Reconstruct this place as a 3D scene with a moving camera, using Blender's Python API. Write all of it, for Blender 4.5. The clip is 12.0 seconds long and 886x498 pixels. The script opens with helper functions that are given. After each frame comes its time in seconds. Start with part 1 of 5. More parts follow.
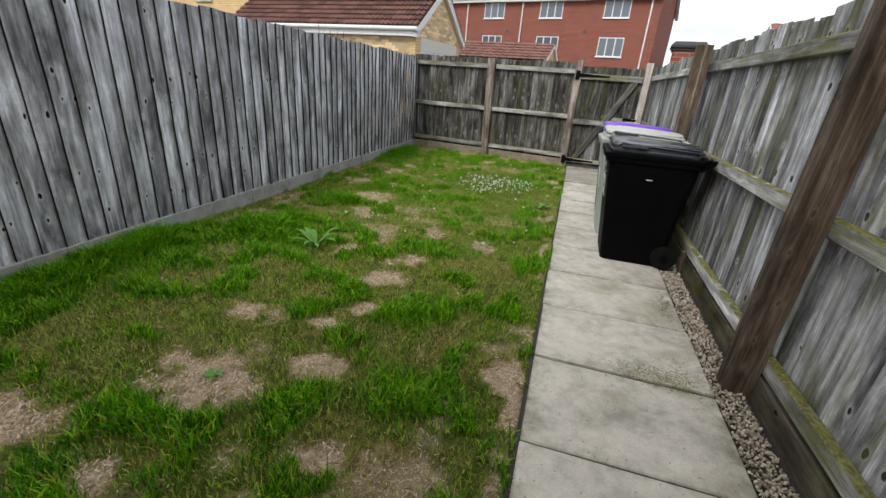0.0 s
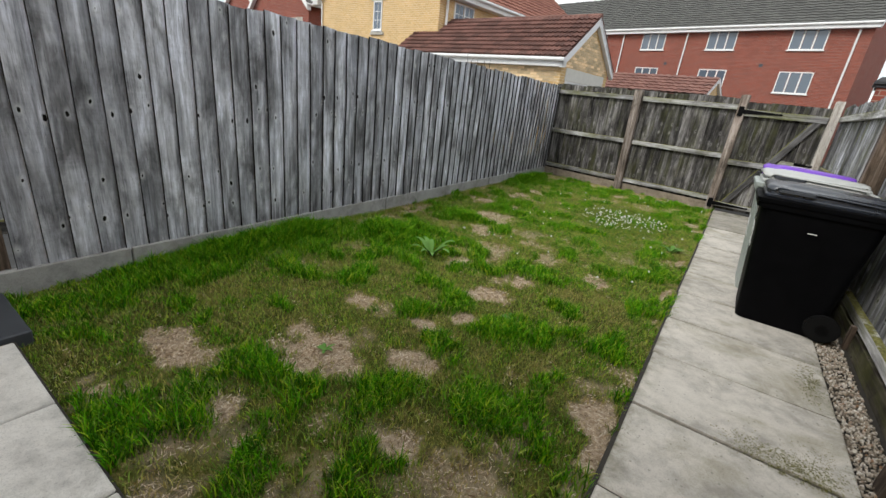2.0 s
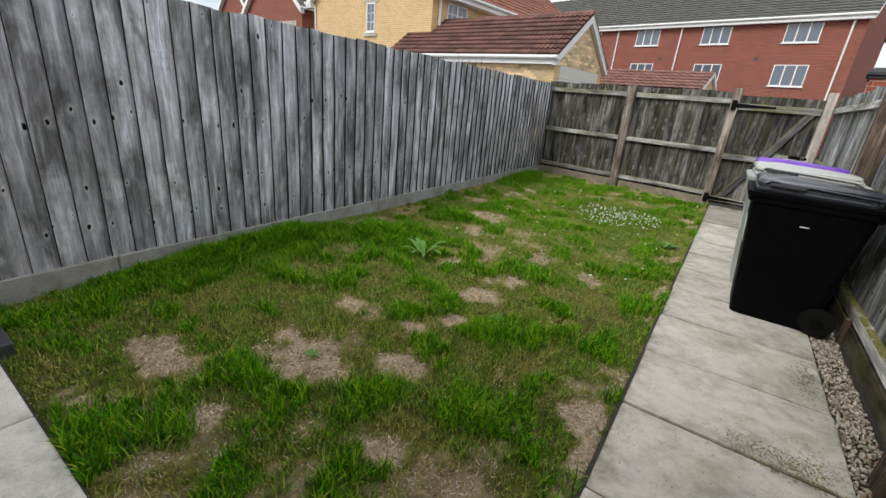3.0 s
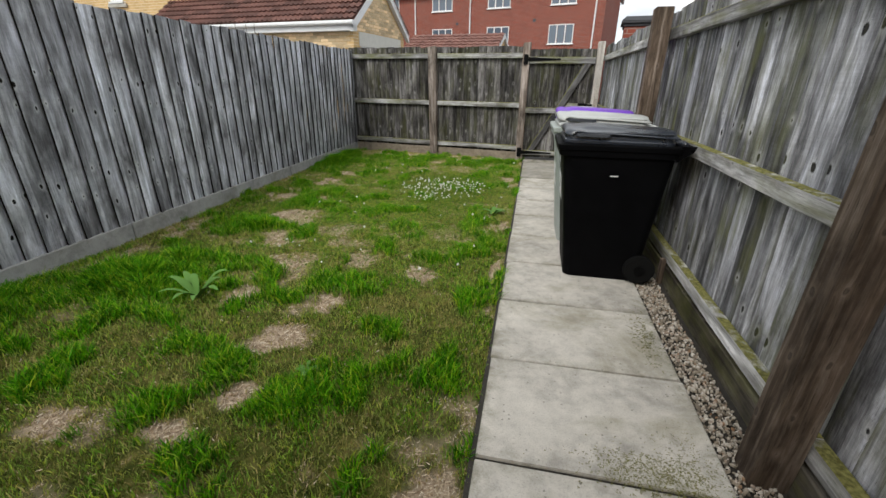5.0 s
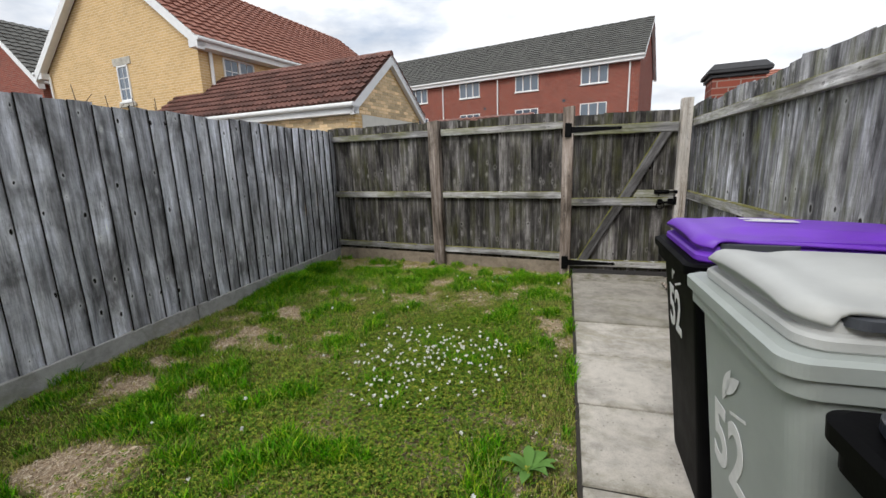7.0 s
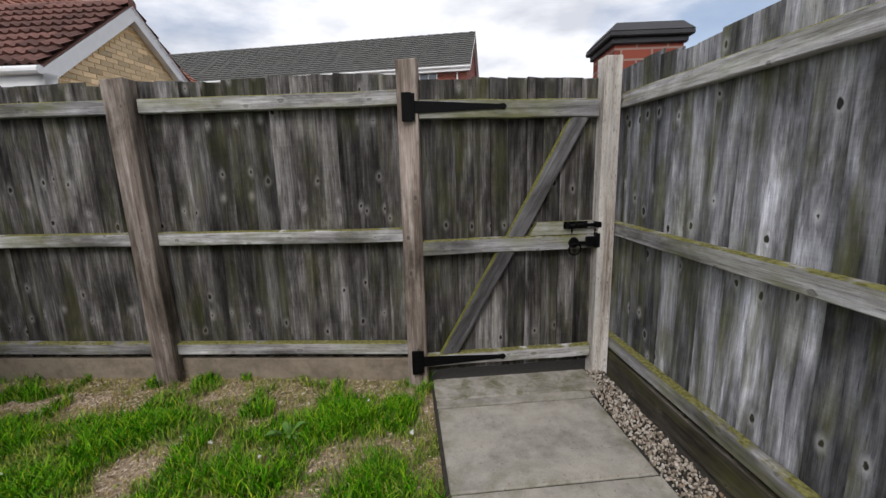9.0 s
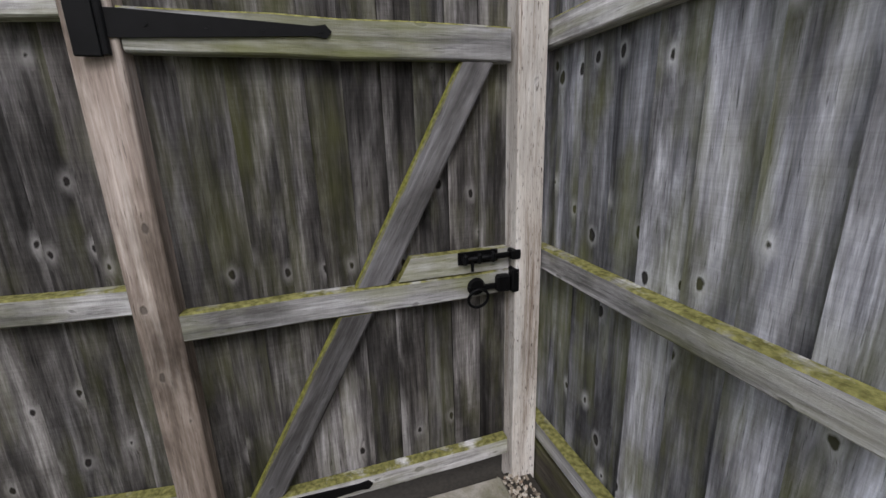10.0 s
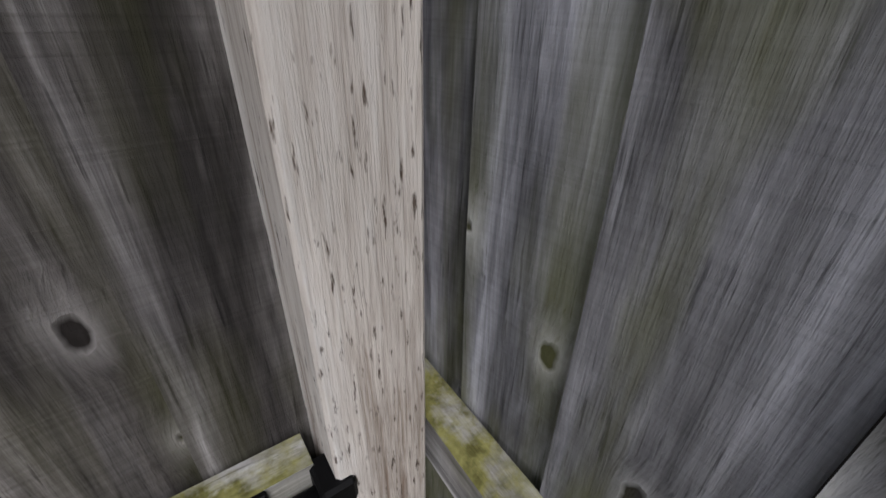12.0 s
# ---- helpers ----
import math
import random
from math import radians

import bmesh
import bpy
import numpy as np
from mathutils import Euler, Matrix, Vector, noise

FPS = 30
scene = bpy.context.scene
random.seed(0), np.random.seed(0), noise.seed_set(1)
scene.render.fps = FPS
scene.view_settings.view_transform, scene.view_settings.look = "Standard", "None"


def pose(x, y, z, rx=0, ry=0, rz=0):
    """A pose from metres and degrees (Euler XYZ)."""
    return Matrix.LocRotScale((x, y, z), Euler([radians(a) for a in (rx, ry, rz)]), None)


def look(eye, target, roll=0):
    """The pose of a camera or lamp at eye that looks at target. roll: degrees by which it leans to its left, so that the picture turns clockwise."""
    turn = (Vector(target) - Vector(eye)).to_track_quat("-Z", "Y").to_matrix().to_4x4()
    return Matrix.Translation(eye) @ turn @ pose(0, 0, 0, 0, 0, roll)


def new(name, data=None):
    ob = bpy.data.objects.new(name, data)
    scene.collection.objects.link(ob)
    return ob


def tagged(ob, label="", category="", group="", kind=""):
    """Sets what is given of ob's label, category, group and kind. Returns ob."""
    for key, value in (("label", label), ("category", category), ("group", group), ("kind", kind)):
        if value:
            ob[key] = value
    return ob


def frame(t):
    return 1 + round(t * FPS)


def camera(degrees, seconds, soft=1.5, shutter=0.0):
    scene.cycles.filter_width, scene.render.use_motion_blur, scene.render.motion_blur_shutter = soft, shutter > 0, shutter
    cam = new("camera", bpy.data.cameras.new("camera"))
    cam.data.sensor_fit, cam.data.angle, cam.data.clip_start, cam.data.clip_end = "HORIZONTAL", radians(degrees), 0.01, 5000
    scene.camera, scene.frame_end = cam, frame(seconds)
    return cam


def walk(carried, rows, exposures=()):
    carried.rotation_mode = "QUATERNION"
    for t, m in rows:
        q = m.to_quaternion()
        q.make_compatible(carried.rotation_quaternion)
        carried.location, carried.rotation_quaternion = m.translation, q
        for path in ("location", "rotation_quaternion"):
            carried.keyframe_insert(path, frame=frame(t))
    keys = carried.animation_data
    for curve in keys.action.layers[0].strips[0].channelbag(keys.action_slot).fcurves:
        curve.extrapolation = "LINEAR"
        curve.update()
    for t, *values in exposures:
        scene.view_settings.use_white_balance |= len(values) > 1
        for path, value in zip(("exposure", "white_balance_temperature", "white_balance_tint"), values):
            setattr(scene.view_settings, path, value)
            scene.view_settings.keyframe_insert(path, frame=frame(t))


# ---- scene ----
import itertools

# ---- camera ----
cam = camera(93.7, 12.0)
PATH = [
    (0, (-0.004, -1.343, 1.327), (-0.5, 0.444, 0.578), 4.4),
    (0.5, (0.05, -1.382, 1.318), (-0.633, 0.367, 0.629), 3.6),
    (1, (0.084, -1.384, 1.301), (-0.78, 0.256, 0.55), 3.9),
    (1.5, (0.078, -1.354, 1.316), (-0.917, 0.254, 0.662), 6.0),
    (2, (0.092, -1.389, 1.316), (-0.934, 0.183, 0.625), 6.7),
    (2.5, (0.139, -1.361, 1.316), (-0.862, 0.222, 0.615), 5.6),
    (2.7, (0.134, -1.342, 1.319), (-0.893, 0.232, 0.635), 5.5),
    (4.3, (0.164, -1.107, 1.284), (-0.792, 0.468, 0.507), 3.4),
    (4.5, (0.151, -0.959, 1.261), (-0.65, 0.69, 0.462), 2.0),
    (5, (0.11, -0.512, 1.264), (-0.26, 1.303, 0.511), 0.7),
    (5.5, (0.09, 0.087, 1.259), (-0.32, 1.927, 0.591), -0.9),
    (6, (0.054, 0.757, 1.259), (-0.269, 2.635, 0.651), -2.1),
    (6.5, (-0.025, 1.366, 1.271), (-0.54, 3.227, 0.748), 0.6),
    (7, (-0.087, 2.1, 1.278), (-0.649, 3.977, 0.875), -1.8),
    (7.2, (-0.109, 2.395, 1.289), (-0.708, 4.263, 0.902), -1.9),
    (8.8, (-0.18, 4.39, 1.272), (-0.131, 6.349, 0.874), -4.0),
    (9, (-0.126, 4.631, 1.261), (0.05, 6.587, 0.882), -1.5),
    (9.5, (0.102, 5.226, 1.293), (0.569, 7.112, 0.822), -1.6),
    (10, (0.363, 5.731, 1.315), (0.936, 7.574, 0.79), -1.8),
    (10.5, (0.636, 6.156, 1.389), (1.537, 7.787, 0.664), -1.8),
    (11, (0.824, 6.436, 1.346), (1.666, 8.091, 0.603), 1.0),
    (11.5, (0.934, 6.646, 1.333), (1.889, 8.134, 0.398), -0.1),
    (12, (0.957, 6.726, 1.322), (1.943, 8.141, 0.309), 1.2),
]
EXPOSURES = [(0, 0.62, 6450, 8), (5, 0.55, 6450, 8), (7, 0.42, 6400, 10), (9, 0.24, 6350, 13), (10.5, 0.58, 6200, 15), (12, 0.48, 6200, 15)]
walk(cam, [(t, look(eye, target, roll)) for t, eye, target, roll in PATH], EXPOSURES)

# ---- world and sun: a bright, broken overcast ----
world = bpy.data.worlds.new("overcast_sky")
scene.world = world
world.use_nodes = True
wn, wl = world.node_tree.nodes, world.node_tree.links
wn.clear()
w_out = wn.new("ShaderNodeOutputWorld")
w_bg = wn.new("ShaderNodeBackground")
w_sky = wn.new("ShaderNodeTexSky")
w_sky.sky_type, w_sky.sun_disc = "NISHITA", False
w_sky.sun_elevation, w_sky.sun_rotation = radians(46), radians(203)
w_co = wn.new("ShaderNodeTexCoord")
w_map = wn.new("ShaderNodeMapping")
w_map.inputs["Scale"].default_value = (1.0, 1.0, 2.6)
w_noise = wn.new("ShaderNodeTexNoise")
w_noise.inputs["Scale"].default_value = 2.3
w_noise.inputs["Detail"].default_value = 7.0
w_noise.inputs["Roughness"].default_value = 0.55
w_ramp = wn.new("ShaderNodeValToRGB")
w_ramp.color_ramp.elements[0].position, w_ramp.color_ramp.elements[0].color = 0.33, (0.25, 0.25, 0.25, 1)
w_ramp.color_ramp.elements[1].position, w_ramp.color_ramp.elements[1].color = 0.50, (1, 1, 1, 1)
w_noise2 = wn.new("ShaderNodeTexNoise")
w_noise2.inputs["Scale"].default_value = 5.0
w_noise2.inputs["Detail"].default_value = 5.0
w_cloud = wn.new("ShaderNodeValToRGB")
w_cloud.color_ramp.elements[0].position, w_cloud.color_ramp.elements[0].color = 0.33, (5.9, 6.15, 6.55, 1)
w_cloud.color_ramp.elements[1].position, w_cloud.color_ramp.elements[1].color = 0.56, (9.0, 9.1, 9.2, 1)
w_mix = wn.new("ShaderNodeMix")
w_mix.data_type = "RGBA"
wl.new(w_co.outputs["Generated"], w_map.inputs["Vector"])
wl.new(w_map.outputs["Vector"], w_noise.inputs["Vector"])
wl.new(w_map.outputs["Vector"], w_noise2.inputs["Vector"])
wl.new(w_noise.outputs["Fac"], w_ramp.inputs["Fac"])
wl.new(w_noise2.outputs["Fac"], w_cloud.inputs["Fac"])
wl.new(w_ramp.outputs["Color"], w_mix.inputs["Factor"])
wl.new(w_sky.outputs["Color"], w_mix.inputs["A"])
wl.new(w_cloud.outputs["Color"], w_mix.inputs["B"])
wl.new(w_mix.outputs["Result"], w_bg.inputs["Color"])
w_bg.inputs["Strength"].default_value = 0.10
wl.new(w_bg.outputs["Background"], w_out.inputs["Surface"])

sun = new("sun", bpy.data.lights.new("sun", "SUN"))
sun.data.energy, sun.data.angle, sun.data.color = 1.5, radians(25), (1.0, 0.97, 0.93)
sun.matrix_world = look((-3, -7, 8), (0, 0, 0))

# ---- materials ----
def material(name, rough=0.7, metal=0.0):
    m = bpy.data.materials.new(name)
    m.use_nodes = True
    b = m.node_tree.nodes["Principled BSDF"]
    b.inputs["Roughness"].default_value = rough
    b.inputs["Metallic"].default_value = metal
    return m, m.node_tree.nodes, m.node_tree.links, b


def ramp(nodes, stops):
    r = nodes.new("ShaderNodeValToRGB")
    e = r.color_ramp.elements
    while len(e) < len(stops):
        e.new(0.5)
    for el, (p, c) in zip(e, stops):
        el.position, el.color = p, (*c, 1) if len(c) == 3 else c
    return r


def noise_node(nodes, links, vec, scale, detail=4.0, rough=0.55, distortion=0.0):
    n = nodes.new("ShaderNodeTexNoise")
    n.inputs["Scale"].default_value = scale
    n.inputs["Detail"].default_value = detail
    n.inputs["Roughness"].default_value = rough
    n.inputs["Distortion"].default_value = distortion
    if vec is not None:
        links.new(vec, n.inputs["Vector"])
    return n


def mix_node(nodes, links, fac, a, b, mode="MIX"):
    m = nodes.new("ShaderNodeMix")
    m.data_type, m.blend_type = "RGBA", mode
    for key, v in (("Factor", fac), ("A", a), ("B", b)):
        if isinstance(v, bpy.types.NodeSocket):
            links.new(v, m.inputs[key])
        elif isinstance(v, (int, float)):
            m.inputs[key].default_value = v
        else:
            m.inputs[key].default_value = (*v, 1)
    return m.outputs["Result"]


def math_node(nodes, links, op, a, b=0.0, clamp=False):
    m = nodes.new("ShaderNodeMath")
    m.operation, m.use_clamp = op, clamp
    for k, v in enumerate((a, b)):
        if isinstance(v, bpy.types.NodeSocket):
            links.new(v, m.inputs[k])
        else:
            m.inputs[k].default_value = v
    return m.outputs[0]


def bump(nodes, links, bsdf, height, strength=0.4, distance=0.01):
    n = nodes.new("ShaderNodeBump")
    n.inputs["Strength"].default_value = strength
    n.inputs["Distance"].default_value = distance
    links.new(height, n.inputs["Height"])
    links.new(n.outputs["Normal"], bsdf.inputs["Normal"])


def scaled(nodes, links, vec, s):
    m = nodes.new("ShaderNodeMapping")
    m.inputs["Scale"].default_value = s
    links.new(vec, m.inputs["Vector"])
    return m.outputs["Vector"]


def weathered_wood(name, dark, mid, light, axis=2, green=0.0, moss=0.0, knots=1.0, damp=0.5, stripe=0.5, fine=95.0, spread=(0.68, 1.3), crack=0.6, patchy=0.8, rim=None, saw=0.0, pore=0.055, whorl=0.0, soak=0.0, small=0.56):
    """Grey weathered softwood: grain along one local axis, knots, water stains, algae and moss."""
    m, N, L, b = material(name, 0.9)
    b.inputs["Specular IOR Level"].default_value = 0.10
    co = N.new("ShaderNodeTexCoord")
    info = N.new("ShaderNodeObjectInfo")
    shift = N.new("ShaderNodeVectorMath")
    shift.operation = "MULTIPLY_ADD"
    comb = N.new("ShaderNodeCombineXYZ")
    for k in range(3):
        L.new(info.outputs["Random"], comb.inputs[k])
    L.new(comb.outputs[0], shift.inputs[0])
    shift.inputs[1].default_value = (37.0, 19.0, 53.0)
    L.new(co.outputs["Object"], shift.inputs[2])
    vec = shift.outputs[0]
    st = [1.0, 1.0, 1.0]
    st[axis] = 0.045
    # knots: sparse cells at much the same heights from board to board, which also bend the grain
    sx = N.new("ShaderNodeSeparateXYZ")
    L.new(co.outputs["Object"], sx.inputs[0])
    across = math_node(N, L, "ADD", sx.outputs["Y"], sx.outputs["X"] if axis == 2 else sx.outputs["Z"])
    lengthwise = sx.outputs["Z"] if axis == 2 else sx.outputs["X"]
    kv = N.new("ShaderNodeCombineXYZ")
    L.new(math_node(N, L, "ADD", math_node(N, L, "MULTIPLY", across, 7.6), math_node(N, L, "MULTIPLY", info.outputs["Random"], 91.0)), kv.inputs[0])
    L.new(math_node(N, L, "ADD", math_node(N, L, "MULTIPLY", lengthwise, 4.4), math_node(N, L, "MULTIPLY", info.outputs["Random"], 0.35 if axis == 2 else 50.0)), kv.inputs[1])
    warp = N.new("ShaderNodeVectorMath")
    warp.operation = "MULTIPLY_ADD"
    L.new(noise_node(N, L, kv.outputs[0], 4.0, 3.0, 0.6).outputs["Color"], warp.inputs[0])
    warp.inputs[1].default_value = (0.15, 0.12, 0.0)
    L.new(kv.outputs[0], warp.inputs[2])
    vor = N.new("ShaderNodeTexVoronoi")
    vor.voronoi_dimensions = "2D"
    vor.inputs["Scale"].default_value = 1.0
    vor.inputs["Randomness"].default_value = 0.75
    L.new(warp.outputs[0], vor.inputs["Vector"])
    near = math_node(N, L, "SUBTRACT", 1.0, math_node(N, L, "MULTIPLY", vor.outputs["Distance"], 4.2), True)
    pick = N.new("ShaderNodeSeparateColor")
    L.new(vor.outputs["Color"], pick.inputs[0])
    chosen = math_node(N, L, "GREATER_THAN", pick.outputs[0], 0.22 if whorl else 0.42)
    if whorl:
        # knots grow in whorls, at intervals up the trunk
        cell = N.new("ShaderNodeSeparateXYZ")
        L.new(vor.outputs["Position"], cell.inputs[0])
        turn = math_node(N, L, "FRACT", math_node(N, L, "MULTIPLY", cell.outputs["Y"], 0.33))
        chosen = math_node(N, L, "MULTIPLY", chosen, math_node(N, L, "LESS_THAN", math_node(N, L, "ABSOLUTE", math_node(N, L, "SUBTRACT", turn, whorl)), 0.30))
    bend = math_node(N, L, "MULTIPLY", math_node(N, L, "MULTIPLY", near, chosen), 0.008 * knots)
    bent = N.new("ShaderNodeVectorMath")
    bent.operation = "ADD"
    bc = N.new("ShaderNodeCombineXYZ")
    for k in range(3):
        if k != axis:
            L.new(bend, bc.inputs[k])
    L.new(vec, bent.inputs[0])
    L.new(bc.outputs[0], bent.inputs[1])
    gv = scaled(N, L, bent.outputs[0], st)
    grain = noise_node(N, L, gv, fine, 6.0, 0.7, 0.3)
    bands = noise_node(N, L, gv, 20.0, 5.0, 0.6, 0.8)
    st2 = [1.0, 1.0, 1.0]
    st2[axis] = 0.16
    stain = noise_node(N, L, scaled(N, L, vec, st2), 9.0, 5.0, 0.65, 0.5)
    blot = noise_node(N, L, vec, 3.0, 3.0, 0.6)
    g = math_node(N, L, "ADD", math_node(N, L, "MULTIPLY", grain.outputs["Fac"], 0.36), math_node(N, L, "MULTIPLY", bands.outputs["Fac"], 0.64))
    r = ramp(N, [(0.50 - 0.07 / stripe, dark), (0.50, mid), (0.50 + 0.07 / stripe, light)])
    L.new(g, r.inputs["Fac"])
    col = r.outputs["Color"]
    sr = ramp(N, [(0.40, (0, 0, 0)), (0.60, (1, 1, 1))])
    L.new(stain.outputs["Fac"], sr.inputs["Fac"])
    stained = mix_node(N, L, damp, col, tuple(0.4 * c for c in dark), "MIX")
    col = mix_node(N, L, sr.outputs["Color"], stained, col)
    # broad weathering: paler dry stretches and darker damp ones
    br = ramp(N, [(0.36, (0.30, 0.29, 0.28)), (0.50, (0.95, 0.95, 0.95)), (0.64, (1.5, 1.52, 1.58))])
    L.new(noise_node(N, L, scaled(N, L, vec, [0.4 if k == axis else 1.0 for k in range(3)]), 4.5, 5.0, 0.65, 0.4).outputs["Fac"], br.inputs["Fac"])
    col = mix_node(N, L, patchy, col, mix_node(N, L, 1.0, col, br.outputs["Color"], "MULTIPLY"))
    # drying cracks and open pores along the grain
    cst = [1.0, 1.0, 1.0]
    cst[axis] = pore
    cn = noise_node(N, L, scaled(N, L, bent.outputs[0], cst), 210.0, 3.0, 0.6)
    cr = ramp(N, [(0.30, (1, 1, 1)), (0.40, (0, 0, 0))])
    L.new(cn.outputs["Fac"], cr.inputs["Fac"])
    col = mix_node(N, L, math_node(N, L, "MULTIPLY", cr.outputs["Color"], crack, True), col, tuple(0.35 * c for c in dark))
    if saw:
        # ripple left across the grain by the saw
        sst = [1.3, 1.3, 1.3]
        sst[axis] = 230.0
        ripple = noise_node(N, L, scaled(N, L, vec, sst), 1.0, 3.0, 0.6, 0.2)
        rr2 = ramp(N, [(0.36, (0.62, 0.62, 0.62)), (0.62, (1.12, 1.12, 1.12))])
        L.new(ripple.outputs["Fac"], rr2.inputs["Fac"])
        col = mix_node(N, L, saw, col, mix_node(N, L, 1.0, col, rr2.outputs["Color"], "MULTIPLY"))
    if soak:
        # rain-soaked dark runs down the board
        kst = [1.0, 1.0, 1.0]
        kst[axis] = 0.10
        kr = ramp(N, [(0.44, (0, 0, 0)), (0.62, (1, 1, 1))])
        L.new(noise_node(N, L, scaled(N, L, vec, kst), 14.0, 4.0, 0.6, 0.3).outputs["Fac"], kr.inputs["Fac"])
        col = mix_node(N, L, math_node(N, L, "MULTIPLY", kr.outputs["Color"], soak), col, tuple(0.55 * c for c in dark))
    # board to board
    hsv = N.new("ShaderNodeHueSaturation")
    val = N.new("ShaderNodeMapRange")
    val.inputs["To Min"].default_value, val.inputs["To Max"].default_value = spread
    L.new(info.outputs["Random"], val.inputs["Value"])
    L.new(val.outputs[0], hsv.inputs["Value"])
    L.new(col, hsv.inputs["Color"])
    col = hsv.outputs["Color"]
    # knots
    size = math_node(N, L, "ADD", small, math_node(N, L, "MULTIPLY", pick.outputs[1], 0.34))
    core = math_node(N, L, "MULTIPLY", math_node(N, L, "MULTIPLY", math_node(N, L, "SUBTRACT", near, size), 8.0, True), chosen)
    halo = math_node(N, L, "MULTIPLY", math_node(N, L, "MULTIPLY", near, near), chosen)
    col = mix_node(N, L, math_node(N, L, "MULTIPLY", halo, 0.62 * knots, True), col, tuple(min(0.9, 1.15 * c) for c in light))
    col = mix_node(N, L, math_node(N, L, "MULTIPLY", core, 0.95 * knots, True), col, (0.009, 0.007, 0.006))
    if green:
        gr = ramp(N, [(0.50, (0, 0, 0)), (0.68, (1, 1, 1))])
        gs = noise_node(N, L, scaled(N, L, vec, [0.09 if k == axis else 1.0 for k in range(3)]), 13.0, 3.0, 0.6, 0.3)
        L.new(math_node(N, L, "ADD", math_node(N, L, "MULTIPLY", gs.outputs["Fac"], 0.55), math_node(N, L, "MULTIPLY", blot.outputs["Fac"], 0.5)), gr.inputs["Fac"])
        col = mix_node(N, L, math_node(N, L, "MULTIPLY", gr.outputs["Color"], green, True), col, (0.17, 0.18, 0.045))
    if moss:
        geo = N.new("ShaderNodeNewGeometry")
        sep = N.new("ShaderNodeSeparateXYZ")
        L.new(geo.outputs["Normal"], sep.inputs[0])
        up = N.new("ShaderNodeMapRange")
        up.inputs["From Min"].default_value, up.inputs["From Max"].default_value = 0.12, 0.5
        L.new(sep.outputs["Z"], up.inputs["Value"])
        mn = noise_node(N, L, vec, 6.0, 6.0, 0.65)
        mr = ramp(N, [(0.36, (0, 0, 0)), (0.60, (1, 1, 1))])
        L.new(mn.outputs["Fac"], mr.inputs["Fac"])
        mc = noise_node(N, L, vec, 60.0, 3.0)
        mcr = ramp(N, [(0.35, (0.10, 0.095, 0.03)), (0.65, (0.25, 0.24, 0.085))])
        L.new(mc.outputs["Fac"], mcr.inputs["Fac"])
        amount = math_node(N, L, "MULTIPLY", math_node(N, L, "MULTIPLY", up.outputs[0], mr.outputs["Color"]), moss, True)
        col = mix_node(N, L, amount, col, mcr.outputs["Color"])
    if rim:
        # moss that has grown over the upper arris onto the face
        mm = noise_node(N, L, scaled(N, L, vec, (0.3, 1, 1)), 30.0, 4.0, 0.65)
        over = math_node(N, L, "SUBTRACT", math_node(N, L, "ADD", sx.outputs["Z"], math_node(N, L, "MULTIPLY", mm.outputs["Fac"], 0.022)), rim)
        mr2 = ramp(N, [(0.35, (0.12, 0.12, 0.025)), (0.65, (0.25, 0.25, 0.06))])
        L.new(noise_node(N, L, vec, 80.0, 3.0).outputs["Fac"], mr2.inputs["Fac"])
        col = mix_node(N, L, math_node(N, L, "MULTIPLY", over, 110.0, True), col, mr2.outputs["Color"])
    L.new(col, b.inputs["Base Color"])
    h = math_node(N, L, "SUBTRACT", math_node(N, L, "ADD", grain.outputs["Fac"], math_node(N, L, "MULTIPLY", bands.outputs["Fac"], 0.6)), math_node(N, L, "MULTIPLY", core, 0.8))
    h = math_node(N, L, "ADD", h, math_node(N, L, "MULTIPLY", halo, 0.5))
    if saw:
        h = math_node(N, L, "ADD", h, math_node(N, L, "MULTIPLY", ripple.outputs["Fac"], saw))
    bump(N, L, b, h, 0.8, 0.004)
    return m


MAT_BOARD_LEFT = weathered_wood("silvered_featheredge_board", (0.15, 0.15, 0.16), (0.61, 0.61, 0.65), (0.88, 0.88, 0.93), damp=0.5, stripe=0.40, fine=120.0, spread=(0.78, 1.25), knots=1.1, patchy=0.9, crack=0.6, saw=0.2, whorl=0.5, soak=0.28)
# near-black edge colour paints the shadow line at each board lap
MAT_EDGE_SHADE = weathered_wood("lap_shade_edge", (0.012, 0.011, 0.010), (0.03, 0.028, 0.026), (0.06, 0.056, 0.05))
MAT_BOARD_BACK = weathered_wood("brown_grey_board", (0.022, 0.020, 0.019), (0.165, 0.154, 0.146), (0.42, 0.402, 0.39), green=0.2, damp=0.75, stripe=0.42, fine=120.0, spread=(0.6, 1.4), saw=0.3, whorl=0.45, soak=0.35, small=0.60)
MAT_BOARD_RIGHT = weathered_wood("grey_inner_board", (0.045, 0.044, 0.046), (0.38, 0.38, 0.40), (0.84, 0.845, 0.90), green=0.45, damp=0.7, stripe=0.36, fine=130.0, spread=(0.5, 1.55), saw=0.22, whorl=0.25, soak=0.3, patchy=0.85, small=0.52)
MAT_RAIL = weathered_wood("mossy_rail", (0.16, 0.155, 0.15), (0.40, 0.39, 0.38), (0.66, 0.65, 0.64), axis=0, moss=2.2, knots=0.5, saw=0.15, green=0.6)
MAT_POST = weathered_wood("brown_post", (0.05, 0.036, 0.026), (0.15, 0.112, 0.084), (0.30, 0.245, 0.20), knots=0.6, damp=0.4)
MAT_POST_GREY = weathered_wood("greyed_post", (0.085, 0.066, 0.052), (0.22, 0.178, 0.148), (0.40, 0.35, 0.305), knots=0.6, damp=0.4)
